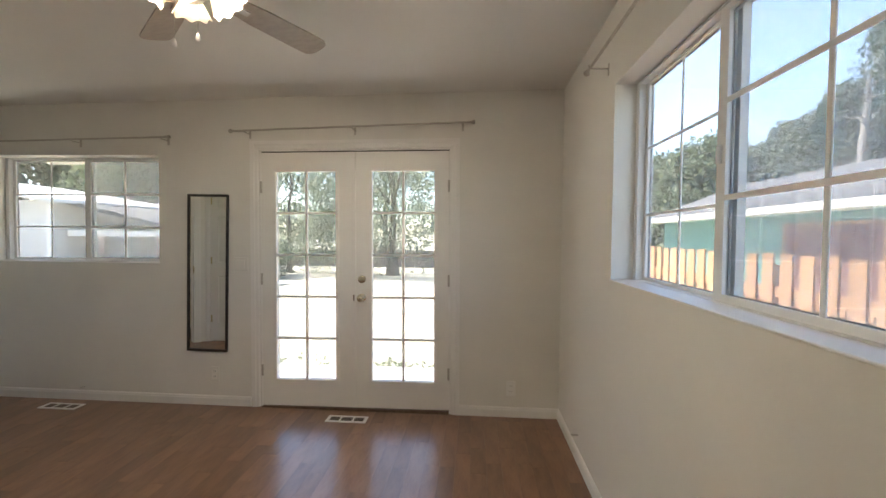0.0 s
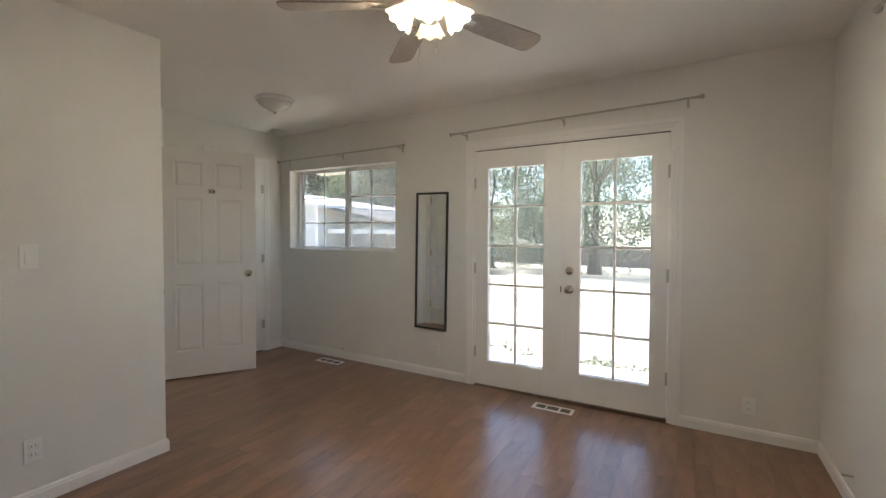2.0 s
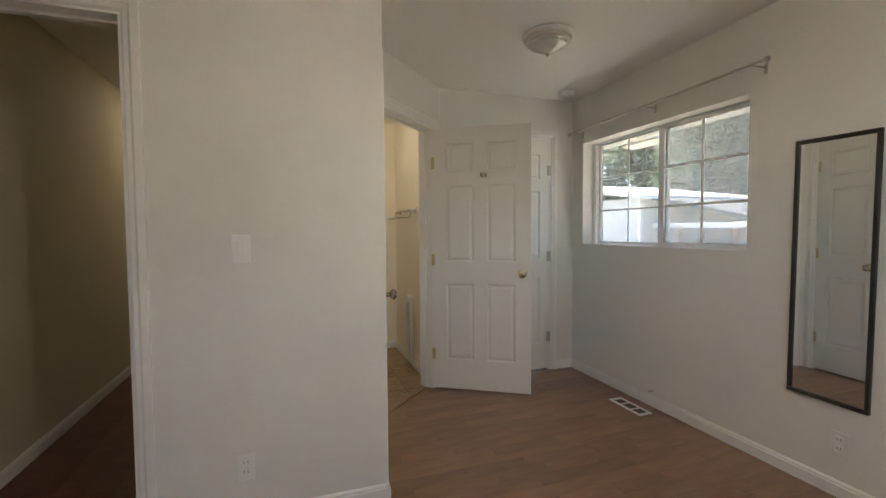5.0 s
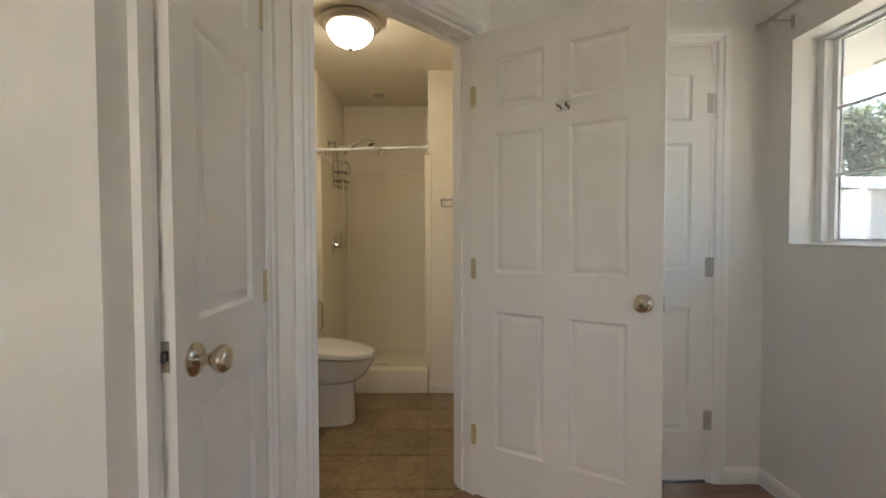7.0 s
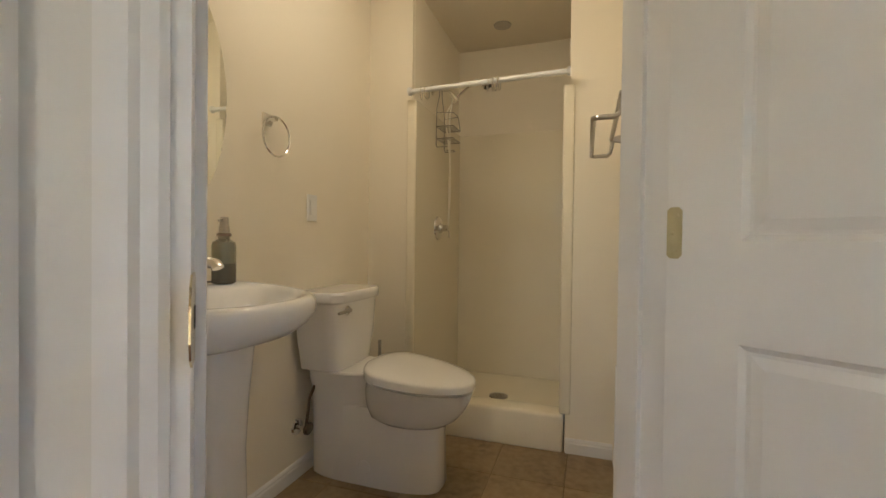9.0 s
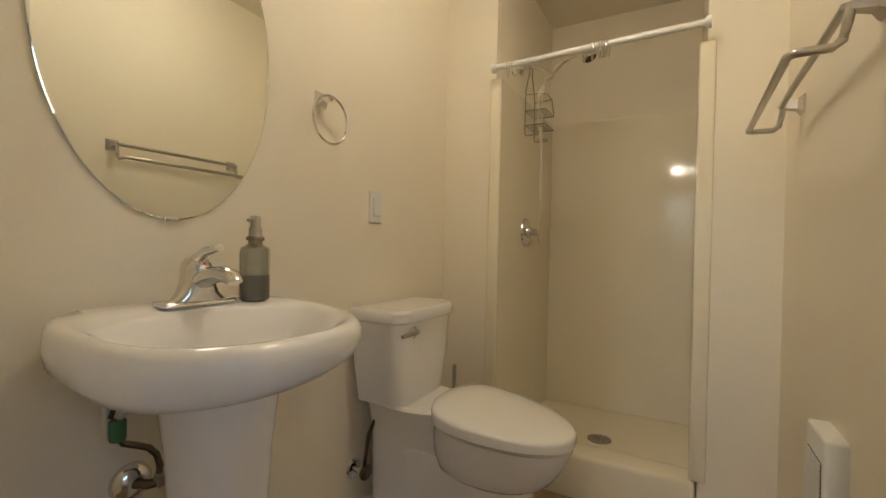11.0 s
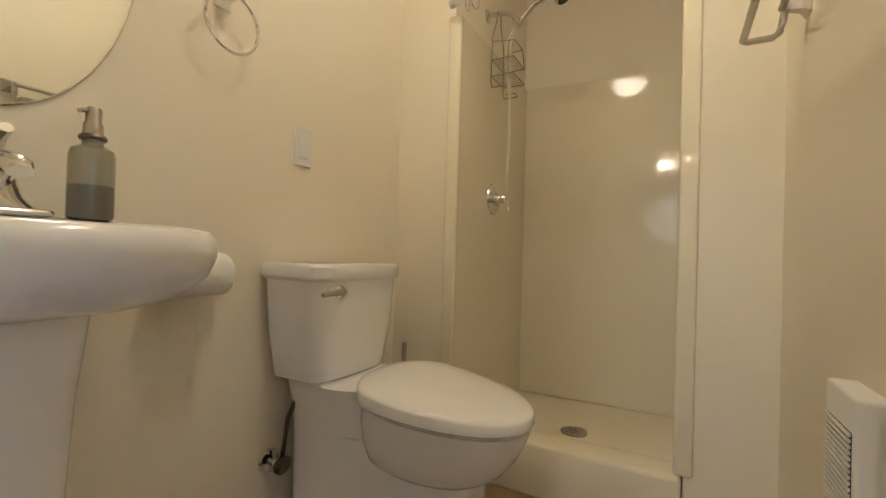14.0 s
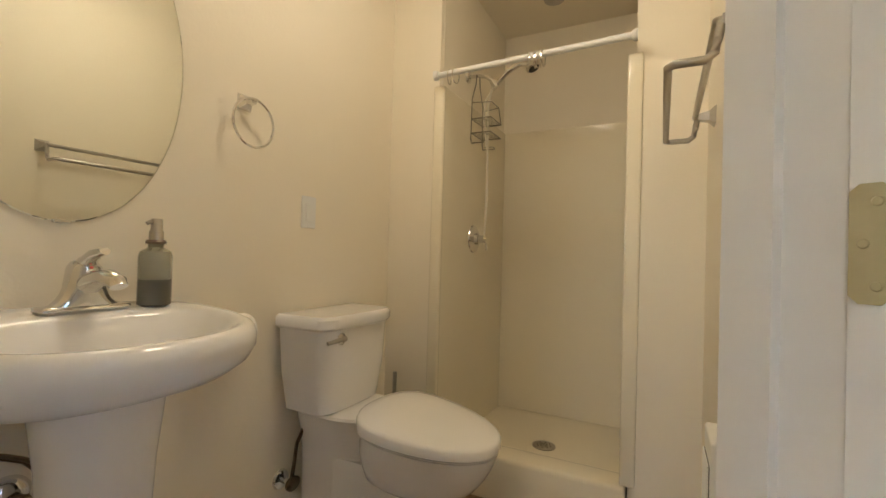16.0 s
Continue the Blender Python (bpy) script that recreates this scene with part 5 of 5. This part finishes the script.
part("roll", lathe([(0.02, -0.055), (0.048, -0.055), (0.05, -0.05), (0.05, 0.05), (0.048, 0.055), (0.02, 0.055), (0.02, -0.055)], 28, Matrix.Translation((0, 0.065, 0)) @ Matrix.Rotation(radians(90), 4, "Y")), M_PAPER, tp, "roll of white paper", smooth=True)
part("bar", tube([(-0.075, 0.065, 0), (0.075, 0.065, 0)], 0.008, 8), M_CHROME, tp)
for x in (-0.075, 0.075):
    part("post", tube([(x, 0, 0), (x, 0.07, 0)], 0.012, 10), M_CHROME, tp)

# towel rack on the north wall
tk = thing("towel_rack", "brushed nickel double-bar towel rack on the wall", "towel rack", Matrix.Translation((-5.088, YBN, 1.428)))
for x in (0.0, 0.585):
    part("mount", lathe([(0, 0), (0.036, 0), (0.033, 0.005), (0.020, 0.016), (0.012, 0.045), (0, 0.047)], 4, Matrix.Translation((x, 0, 0)) @ Matrix.Rotation(radians(45), 4, "Y") @ Matrix.Rotation(radians(90), 4, "X")), M_NICKEL, tk)
part("upper_bar", tube([(0, -0.035, 0), (0, -0.052, 0.0), (0.585, -0.052, 0.0), (0.585, -0.035, 0)], 0.008, 10), M_NICKEL, tk, smooth=True)
part("lower_bar", tube([(0.0, -0.045, 0), (0.0, -0.05, -0.03), (0.0, -0.055, -0.055), (0.0, -0.068, -0.066), (0.0, -0.118, -0.066), (0.012, -0.128, -0.066), (0.573, -0.128, -0.066), (0.585, -0.118, -0.066), (0.585, -0.068, -0.066), (0.585, -0.055, -0.055), (0.585, -0.05, -0.03), (0.585, -0.045, 0)], 0.008, 10), M_NICKEL, tk, smooth=True)

# wall heater
ht = thing("wall_heater", "slim white wall heater with a slotted grille", "heater", Matrix.Translation((-4.69, YBN, 0.35)))
part("case", bm_box(-0.070, -0.038, -0.30, 0.070, 0.010, 0.295, 0.007, 3), M_WHITEPL, ht, smooth=True)
# dark sheet that colours the shade between the grille slats
part("grille_shade", bm_box(-0.053, -0.0395, -0.234, 0.053, -0.0375, 0.243), M_DARK, ht)
for k in range(56):
    z = 0.238 - k * 0.0085
    part("grille_slat", bm_box(-0.054, -0.0425, z, 0.054, -0.0396, z + 0.0046), M_WHITEPL, ht)

# bathroom ceiling lamp and vent
bl = thing("bathroom_ceiling_lamp", "lit flush lamp with alabaster glass and a nickel rim", "ceiling lamp", Matrix.Translation((-4.58, 1.28, HB - H)))
part("rim", lathe([(0, H), (0.150, H), (0.168, H - 0.012), (0.172, H - 0.026), (0.162, H - 0.036), (0.150, H - 0.040), (0.146, H - 0.052), (0.128, H - 0.058), (0, H - 0.058)], 36), M_NICKEL, bl, "brushed nickel rim", smooth=True)
part("glass_dome", lathe([(0.127, H - 0.056), (0.126, H - 0.066), (0.113, H - 0.097), (0.084, H - 0.127), (0.046, H - 0.146), (0, H - 0.152)], 36), M_BATHGLASS, bl, "glowing alabaster glass dome", smooth=True)
part("finial", lathe([(0, H - 0.150), (0.014, H - 0.151), (0.015, H - 0.163), (0.006, H - 0.173), (0, H - 0.175)], 14), M_NICKEL, bl, smooth=True)
cv = thing("ceiling_vent", "round shower ceiling fixture, unlit", "vent", Matrix.Translation((-5.88, 1.25, HB - H)))
part("ring", lathe([(0, H), (0.055, H), (0.052, H - 0.006), (0.04, H - 0.008), (0, H - 0.008)], 26), M_NICKEL, cv, smooth=True)

# ---- hall and far room ----
for x, yy in ((-5.5, 0.03), (-7.75, 0.06)):
    c = thing("recessed_light", "lit round recessed ceiling light in the hall", "ceiling light", Matrix.Translation((x, yy, 0)), "hall lights")
    part("trim_ring", lathe([(0.062, H), (0.09, H), (0.088, H - 0.006), (0.064, H - 0.004), (0.062, H)], 26), M_TRIM, c)
    part("bulb", lathe([(0, H - 0.0005), (0.061, H - 0.0005), (0.05, H - 0.012), (0, H - 0.016)], 26), M_CAN, c, "glowing bulb")
fp = thing("fireplace", "white painted fireplace with a plain mantel", "fireplace", Matrix.Translation((-13.39, -0.98, 0)))
bm = bmesh.new()
box(bm, 0, -0.83, 0, 0.35, -0.45, 1.15)
box(bm, 0, 0.45, 0, 0.35, 0.83, 1.15)
box(bm, 0, -0.45, 0.75, 0.35, 0.45, 1.15)
part("surround", bm, M_TRIM, fp)
part("mantel", bm_box(0, -0.9, 1.15, 0.42, 0.9, 1.22, 0.01), M_TRIM, fp)
part("firebox", bm_box(0.0, -0.45, 0.0, 0.06, 0.45, 0.75), M_DARK, fp, "black firebox")
ft = thing("fire_tools", "black fireplace tools on a stand beside the fireplace", "fire tools", Matrix.Translation((-12.7, -0.26, 0)))
part("stand_base", lathe([(0, 0), (0.11, 0), (0.10, 0.03), (0.02, 0.05), (0, 0.05)], 16), M_BLACK, ft)
part("pole", tube([(0, 0, 0.04), (0, 0, 0.72)], 0.012, 8), M_BLACK, ft)
part("poker", tube([(0.05, 0.05, 0.08), (0.05, 0.05, 0.66)], 0.01, 6), M_BLACK, ft)
part("brush", lathe([(0, 0.08), (0.05, 0.08), (0.05, 0.2), (0.012, 0.24), (0.01, 0.66), (0, 0.66)], 10, Matrix.Translation((-0.05, -0.05, 0))), M_BLACK, ft)

# ---- outside ----


def ground_z(x, y):
    return -0.26 - 0.038 * min(max(y - 6.0, 0.0), 36.0)


bm = bmesh.new()
xs = [-900, -300, -120] + [-60 + 6 * i for i in range(21)] + [120, 300, 900]
ys = [-900, -200, -60, -20, 0, 3.0, 6, 9, 12, 16, 20, 24, 28, 32, 36, 40, 42, 60, 120, 300, 900]
grid = [[bm.verts.new((x, y, ground_z(x, y) + 0.03 * noise.noise(Vector((x * 0.3, y * 0.3, 0))) * (abs(x) < 70 and 3.5 < y < 70))) for x in xs] for y in ys]
for a, b in zip(grid, grid[1:]):
    for i in range(len(xs) - 1):
        bm.faces.new((a[i], a[i + 1], b[i + 1], b[i]))
solid("ground", bm, M_GROUND, "pale sun-bleached lawn", "lawn", "structure")

rng = random.Random(5)


def leaf_cloud(rng, spots, per, size, spread, droop=0.0):
    """Many small leaf blades scattered round the given spots."""
    verts, faces = [], []
    for s, r in spots:
        for _ in range(per):
            d = Vector((rng.gauss(0, 1), rng.gauss(0, 1), rng.gauss(0, 0.75)))
            d = d.normalized() * r * (rng.random() ** 0.45)
            p = Vector(s) + d
            if droop:
                p.z -= droop * rng.random() ** 1.5
            q = Euler((rng.uniform(-1.2, 1.2), rng.uniform(-1.2, 1.2), rng.uniform(0, 6.28))).to_matrix()
            k = size * rng.uniform(0.6, 1.5)
            i = len(verts)
            lg = 1.0 + (1.2 if droop else 0.0)
            for cx, cy in ((-0.5, 0), (0, -0.32), (0.5 * lg, 0), (0, 0.32)):
                v = q @ Vector((cx * k, cy * k, 0))
                if droop:
                    v = Vector((v.y, v.z * 0.6, -abs(v.x) * 1.6))if cx > 0.4 else v
                verts.append(p + v)
            faces.append((i, i + 1, i + 2, i + 3))
    me = bpy.data.meshes.new("crown")
    me.from_pydata(verts, [], faces)
    return me


def tree(name, label, x, y, h, trunk_r, crown_base, crown_r, mat, per=90, nsp=60, size=0.22, droop=0.0, lean=0.0, seed=1, bark=M_BARK, cone=False):
    r = random.Random(seed)
    z0 = ground_z(x, y) - 0.1
    d = thing(name, label, "tree", Matrix.Translation((x, y, z0)), "garden trees")
    pts = [(0, 0, 0)]
    for k in range(1, 8):
        f = k / 7
        pts.append((lean * f + r.uniform(-0.12, 0.12), r.uniform(-0.12, 0.12), h * 0.92 * f))
    bm = tube(pts, trunk_r, 10, taper=trunk_r * 0.15)
    for v in bm.verts:
        if v.co.z < 0.6:
            s = 1 + 0.7 * (0.6 - v.co.z) / 0.6
            v.co.x *= s
            v.co.y *= s
    part("trunk", bm, bark, d)
    spots = []
    for k in range(nsp):
        f = r.random()
        zz = crown_base + (h - crown_base) * f
        rad = crown_r * ((1 - f) ** 0.85 + 0.06 if cone else math.sqrt(max(0.05, 1 - (2 * f - 0.9) ** 2 * 0.85)))
        a = r.uniform(0, 2 * math.pi)
        rr = rad * math.sqrt(r.uniform(0.15, 1))
        spots.append(((lean * zz / h + rr * math.cos(a), rr * math.sin(a), zz - (0.15 * rr if cone else 0)), (0.55 if cone else 0.75) * crown_r / 3.2 + 0.25))
    for k in range(9):
        s = spots[k * 3][0]
        b = part("limb", tube([(lean * s[2] / h * 0.7, 0, max(crown_base * 0.6, s[2] * 0.62)), (s[0] * 0.5, s[1] * 0.5, s[2] * 0.88), s], trunk_r * 0.28, 6, taper=0.02), bark, d)
    me = leaf_cloud(r, spots, per, size, 1, droop)
    me.materials.append(mat)
    c = new("crown", me)
    c.parent = d
    return d


tree("birch_tree", "large weeping tree with drooping pale green leaves", -4.9, 25.8, 11.5, 0.27, 2.9, 5.2, M_LEAF2, per=260, nsp=62, size=0.15, droop=2.6, seed=3)
tree("weeping_tree", "weeping tree with drooping branches before the fence", -12.0, 27.5, 11, 0.13, 2.5, 4.8, M_LEAF2, per=240, nsp=58, size=0.15, droop=2.6, seed=4)
tree("leafy_tree", "broad green tree behind the garden fence", -9.5, 46, 12, 0.4, 1.0, 6.0, M_LEAF, per=260, nsp=52, size=0.24, seed=6)
tree("leafy_tree", "broad green tree behind the garden fence", 0.5, 47, 12.5, 0.4, 1.0, 6.0, M_LEAF, per=260, nsp=56, size=0.24, seed=7)
tree("leafy_tree", "broad green tree behind the garden fence", -21, 44, 12, 0.4, 1.0, 6.5, M_LEAF, per=240, nsp=60, size=0.24, seed=8)
tree("leafy_tree", "broad green tree behind the garden fence", -32, 42, 15, 0.4, 1.0, 7.5, M_LEAF, per=120, nsp=90, size=0.42, seed=18)
tree("leafy_tree", "green tree seen through the alcove window", -16.5, 24, 9.5, 0.3, 1.8, 3.6, M_LEAF, per=140, nsp=80, size=0.26, seed=9)
tree("leafy_tree", "bright green tree behind the garage", -27, 21, 8.0, 0.3, 1.8, 3.4, M_LEAF2, per=120, nsp=60, size=0.28, seed=10)
tree("leafy_tree", "bright green tree behind the garage", -36, 24, 9.0, 0.3, 1.8, 4.4, M_LEAF2, per=120, nsp=60, size=0.28, seed=20)
for k, (x, y, h, r_) in enumerate(((-17.8, 22.6, 10.5, 3.2), (-20.6, 25.0, 11.5, 3.6), (-24.5, 23.0, 8.6, 2.8))):
    tree("leafy_tree", "tall green tree rising behind the garage", x, y, h, 0.26, 1.2, r_, M_LEAF, per=170, nsp=70, size=0.24, seed=90 + k)
for k, (x, y, h) in enumerate(((-11.8, 19.5, 2.2), (-13.4, 21.5, 2.4), (-10.2, 21.0, 2.0))):
    d = thing("garden_bush", "pale leafy garden bush", "bush", Matrix.Translation((x, y, ground_z(x, y))), "garden bushes")
    r = random.Random(40 + k)
    sp = [((r.uniform(-0.9, 0.9), r.uniform(-0.7, 0.7), r.uniform(0.3, h)), 0.55) for _ in range(26)]
    me = leaf_cloud(r, sp, 70, 0.16, 1)
    me.materials.append(M_LEAF2)
    c = new("foliage", me)
    c.parent = d
    part("stem", tube([(0, 0, -0.1), (0.1, 0, h * 0.7)], 0.05, 6, taper=0.02), M_BARK, d)
# conifers beyond the neighbour's house
for k, (x, y, h, r_) in enumerate(((21.5, 23.0, 13.5, 4.0), (24.5, 27.5, 15.5, 4.4), (21.0, 26.5, 11.0, 3.8), (27, 35, 13.0, 4.4), (24, 24.5, 14.0, 4.0), (14.0, 27.5, 8.4, 2.8), (17.0, 30.5, 8.2, 3.0), (19.5, 33.5, 8.8, 3.2), (13.0, 31.5, 8.0, 3.0), (17.6, 27.2, 7.9, 2.9), (20.6, 29.4, 9.6, 3.4), (21.6, 28.6, 10.2, 3.2))):
    tree("conifer_tree" if k < 5 else "leafy_tree", "dark green conifer beyond the neighbouring house" if k < 5 else "green tree beyond the fence", x, y, h, 0.28, 1.0, r_, M_NEEDLE if k < 5 else M_LEAF, per=170, nsp=120, size=0.26, seed=60 + k, cone=k < 5)


def dead_tree(x, y, s, seed):
    dd = thing("dead_tree", "bare bleached dead tree beyond the neighbouring house", "tree", Matrix.Translation((x, y, ground_z(x, y))) @ Matrix.Scale(s, 4), "bare trees")
    part("trunk", tube([(0, 0, 0), (0.1, 0, 2.5), (0.0, 0.1, 5.0), (0.15, 0.1, 6.6), (0.1, 0.0, 7.6)], 0.2, 9, taper=0.05), M_DEADWOOD, dd)
    r = random.Random(seed)
    for k in range(34):
        z = r.uniform(2.6, 7.4)
        a = r.uniform(0, 6.28)
        l = r.uniform(0.6, 2.2) * (8.6 - z) / 4
        p = [(0.08, 0.05, z)]
        for i in range(1, 6):
            p.append((p[-1][0] + l / 5 * math.cos(a) + r.uniform(-0.08, 0.08), p[-1][1] + l / 5 * math.sin(a) + r.uniform(-0.08, 0.08), p[-1][2] + r.uniform(-0.05, 0.22)))
        part("branch", tube(p, 0.035, 5, taper=0.008), M_DEADWOOD, dd)


dead_tree(19.0, 20.4, 1.45, 9)
dead_tree(18.6, 22.4, 1.35, 12)

# neighbour's house
nh = thing("neighbour_house", "low turquoise house with a grey shingle roof", "house", Matrix.Translation((9.7, 4.0, -0.9)))
L = 19.0
bm = bmesh.new()
box(bm, 0, 0, 0, 8.0, L, 3.1)
part("wall", bm, M_TURQ, nh, "turquoise painted walls")
for k in range(14):
    part("siding_board", bm_box(-0.022, 0, 1.35 + 0.125 * k, -0.001, L, 1.35 + 0.125 * k + 0.118), M_TURQ, nh)
roof = part("roof", loft([[(-0.75, y, 3.28), (-0.75, y, 3.16), (4.0, y, 4.95), (8.6, y, 3.16), (8.6, y, 3.28), (4.0, y, 5.08)] for y in (-0.6, L + 0.6)]), M_SHINGLE, nh, "grey shingle roof")
for k in range(16):
    t = k / 16
    bm = bmesh.new()
    x = -0.76 + 4.75 * t
    z = 3.29 + 1.80 * t
    box(bm, x, -0.6, z, x + 0.32, L + 0.6, z + 0.03, Matrix.Translation((x, 0, z)) @ Matrix.Rotation(radians(-20.7), 4, "Y") @ Matrix.Translation((-x, 0, -z)))
    part("shingle_course", bm, M_SHINGLE, roof)
part("fascia", bm_box(-0.80, -0.6, 3.10, -0.752, L + 0.6, 3.30), M_TRIM, nh, "white fascia and gutter")
part("soffit", bm_box(-0.75, -0.6, 3.08, 0.0, L + 0.6, 3.10), M_TRIM, nh)
gd = part("garage_door", bm_box(-0.05, 7.0, 0.5, -0.023, 10.3, 2.72), M_REDBROWN, nh, "red-brown panelled door")
for a, b, c, e in ((6.9, 0.5, 7.0, 2.8), (10.3, 0.5, 10.4, 2.8), (7.0, 2.72, 10.3, 2.8)):
    part("door_trim", bm_box(-0.06, a, b, -0.023, c, e), M_CEDAR, gd)
for k in range(3):
    part("door_rail", bm_box(-0.062, 7.0, 0.9 + 0.6 * k, -0.0505, 10.3, 0.96 + 0.6 * k), M_REDBROWN, gd)
for k in range(3):
    part("door_stile", bm_box(-0.062, 7.8 + 0.8 * k, 0.5, -0.0625 + 0.012, 7.86 + 0.8 * k, 2.7), M_REDBROWN, gd)

# cedar fence
fe = thing("cedar_fence", "fresh orange cedar picket fence between the gardens", "fence", Matrix.Translation((2.55, 0, 0)))
cache = None
y = -0.6
k = 0
while y < 8.6:
    zb = ground_z(2.5, y) + 0.03
    if cache is None:
        bm = bmesh.new()
        box(bm, -0.010, 0, 0, 0.010, 0.140, 1.50)
        cache = mesh_of("picket", bm, M_CEDAR)
    ob = new("picket", cache)
    ob.parent = fe
    ob.location = (0, y, -0.25 + 0.008 * math.sin(k * 2.3))
    y += 0.226
    k += 1
for z in (0.05, 0.88):
    part("rail", bm_box(0.0105, -0.7, z, 0.048, 8.7, z + 0.09), M_CEDAR, fe)
y = -0.5
while y < 8.8:
    part("post", bm_box(0.049, y, -0.6, 0.139, y + 0.09, 1.15), M_CEDAR, fe)
    y += 2.26
# back picket layer
y = -0.487
while y < 8.6:
    ob = new("picket", cache)
    ob.parent = fe
    ob.location = (0.15, y, -0.55)
    y += 0.226

# old fence at the end of the garden
of = thing("garden_fence", "weathered brown board fence at the end of the lawn", "fence", Matrix.Translation((0, 40.5, ground_z(0, 40.5))))
cache = None
for k in range(150):
    if cache is None:
        cache = mesh_of("board", bm_box(-0.15, -0.012, -0.1, 0.15, 0.012, 1.62), M_OLDFENCE)
    ob = new("board", cache)
    ob.parent = of
    ob.location = (-38 + 0.304 * k, 0.004 * (k % 3), 0.02 * math.sin(k * 1.7))
for z in (0.25, 1.2):
    part("rail", bm_box(-38.2, 0.022, z, 7.8, 0.07, z + 0.1), M_OLDFENCE, of)

# patio slab with tufts along its edge
solid("patio", bm_box(-3.2, 3.46, -0.4, 0.9, 5.05, -0.19, 0.015), M_CONC, "pale sunlit concrete patio slab", "patio", "structure")
r = random.Random(77)
sp = [((r.uniform(-3.3, 1.2), 5.15 + r.gauss(0, 0.06), -0.24 + r.uniform(0, 0.05)), 0.09) for _ in range(46)]
me = leaf_cloud(r, sp, 22, 0.045, 1)
me.materials.append(M_LEAF2)
tagged(new("grass_tufts", me), "ragged dry grass tufts along the patio edge", "grass", kind="stuff")

# garage with a lean-to
ga = thing("garage", "white sided garage with a pale roof and a lean-to on posts", "garage", Matrix.Translation((-12.6, 12.0, -1.0)))
part("wall", bm_box(-5.5, 0, 0, 0, 6.0, 3.25), M_SIDING, ga, "white siding")
for k in range(13):
    part("siding_board", bm_box(-5.5, -0.02, 0.7 + 0.2 * k, 0.02, -0.001, 0.7 + 0.2 * k + 0.19), M_SIDING, ga)
part("corner_board", bm_box(-0.06, -0.035, 0.3, 0.035, 0.06, 3.2), M_TRIM, ga)
part("roof", loft([[(-6.0, y, 4.2), (0.45, y, 3.22), (0.45, y, 3.34), (-6.0, y, 4.32)] for y in (-0.45, 6.4)]), M_WHITEROOF, ga, "pale sunlit roof")
part("lean_to_roof", loft([[(0.1, y, 3.22), (3.9, y, 2.36), (3.9, y, 2.48), (0.1, y, 3.34)] for y in (0.4, 6.2)]), M_SHINGLE, ga, "low grey lean-to roof")
part("lean_to_beam", bm_box(0.1, 0.45, 2.25, 3.6, 0.55, 2.42), M_TRIM, ga)
for x in (1.1, 2.9):
    part("post", bm_box(x, 0.5, 0.3, x + 0.14, 0.64, 2.26), M_POST, ga, "brown timber post")

# ---- planks and tiles last ----
rng = random.Random(11)
laminate = tagged(new("laminate_floor"), "glossy reddish-brown laminate planks", "floor", kind="structure")
strips(laminate, XW - 0.12, XE, -1.0, YN + 0.0, 0.092, (0.30, 0.42, 0.56, 0.74), M_PLANK, rng)
strips(laminate, XA - 0.1, XW - 0.12, YA - 0.1, YN, 0.092, (0.30, 0.42, 0.56, 0.74), M_PLANK, rng)
hall = tagged(new("hall_laminate_floor"), "reddish laminate planks of the hall, coloured darker for its shade", "floor", kind="structure")
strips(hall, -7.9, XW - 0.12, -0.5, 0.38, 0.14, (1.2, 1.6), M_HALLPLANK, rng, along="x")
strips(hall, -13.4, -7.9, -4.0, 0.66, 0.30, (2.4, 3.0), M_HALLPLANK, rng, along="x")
tiles = tagged(new("tile_floor"), "brown stone-look ceramic floor tiles", "floor", kind="structure")
solid("grout_bed", loft([[(-5.44, 0.63, z), (-3.55, 0.63, z), (-3.55, 1.33, z), (-4.16, 1.935, z), (-5.44, 1.935, z)] for z in (0.0012, 0.0045)]), M_GROUT, "brown grout between the tiles", "grout", "structure")
T = 0.305
cache = {}
for i in range(-1, 7):
    for k in range(-1, 6):
        x0, y0 = -5.44 + T * i + 0.13, 0.48 + T * k
        xa, xb, ya, yb = max(x0, -5.44), min(x0 + T, -3.5), max(y0, 0.63), min(y0 + T, 1.935)
        if xb - xa < 0.02 or yb - ya < 0.02 or xa + ya > -2.23:
            continue
        g = 0.0021
        bm = bm_box(xa + g, ya + g, 0.0, xb - g, yb - g, 0.0072)
        bmesh.ops.bevel(bm, geom=[e for e in bm.edges if all(v.co.z > 0.005 for v in e.verts)], offset=0.002, segments=1, affect="EDGES")
        if xb + yb > -2.22:
            bmesh.ops.bisect_plane(bm, geom=bm.verts[:] + bm.edges[:] + bm.faces[:], plane_co=(-2.22, 0, 0), plane_no=(1, 1, 0), clear_outer=True)
            es = [e for e in bm.edges if e.is_boundary]
            if es:
                bmesh.ops.holes_fill(bm, edges=es)
        if len(bm.verts) > 3:
            part("tile", bm, M_TILE, tiles)
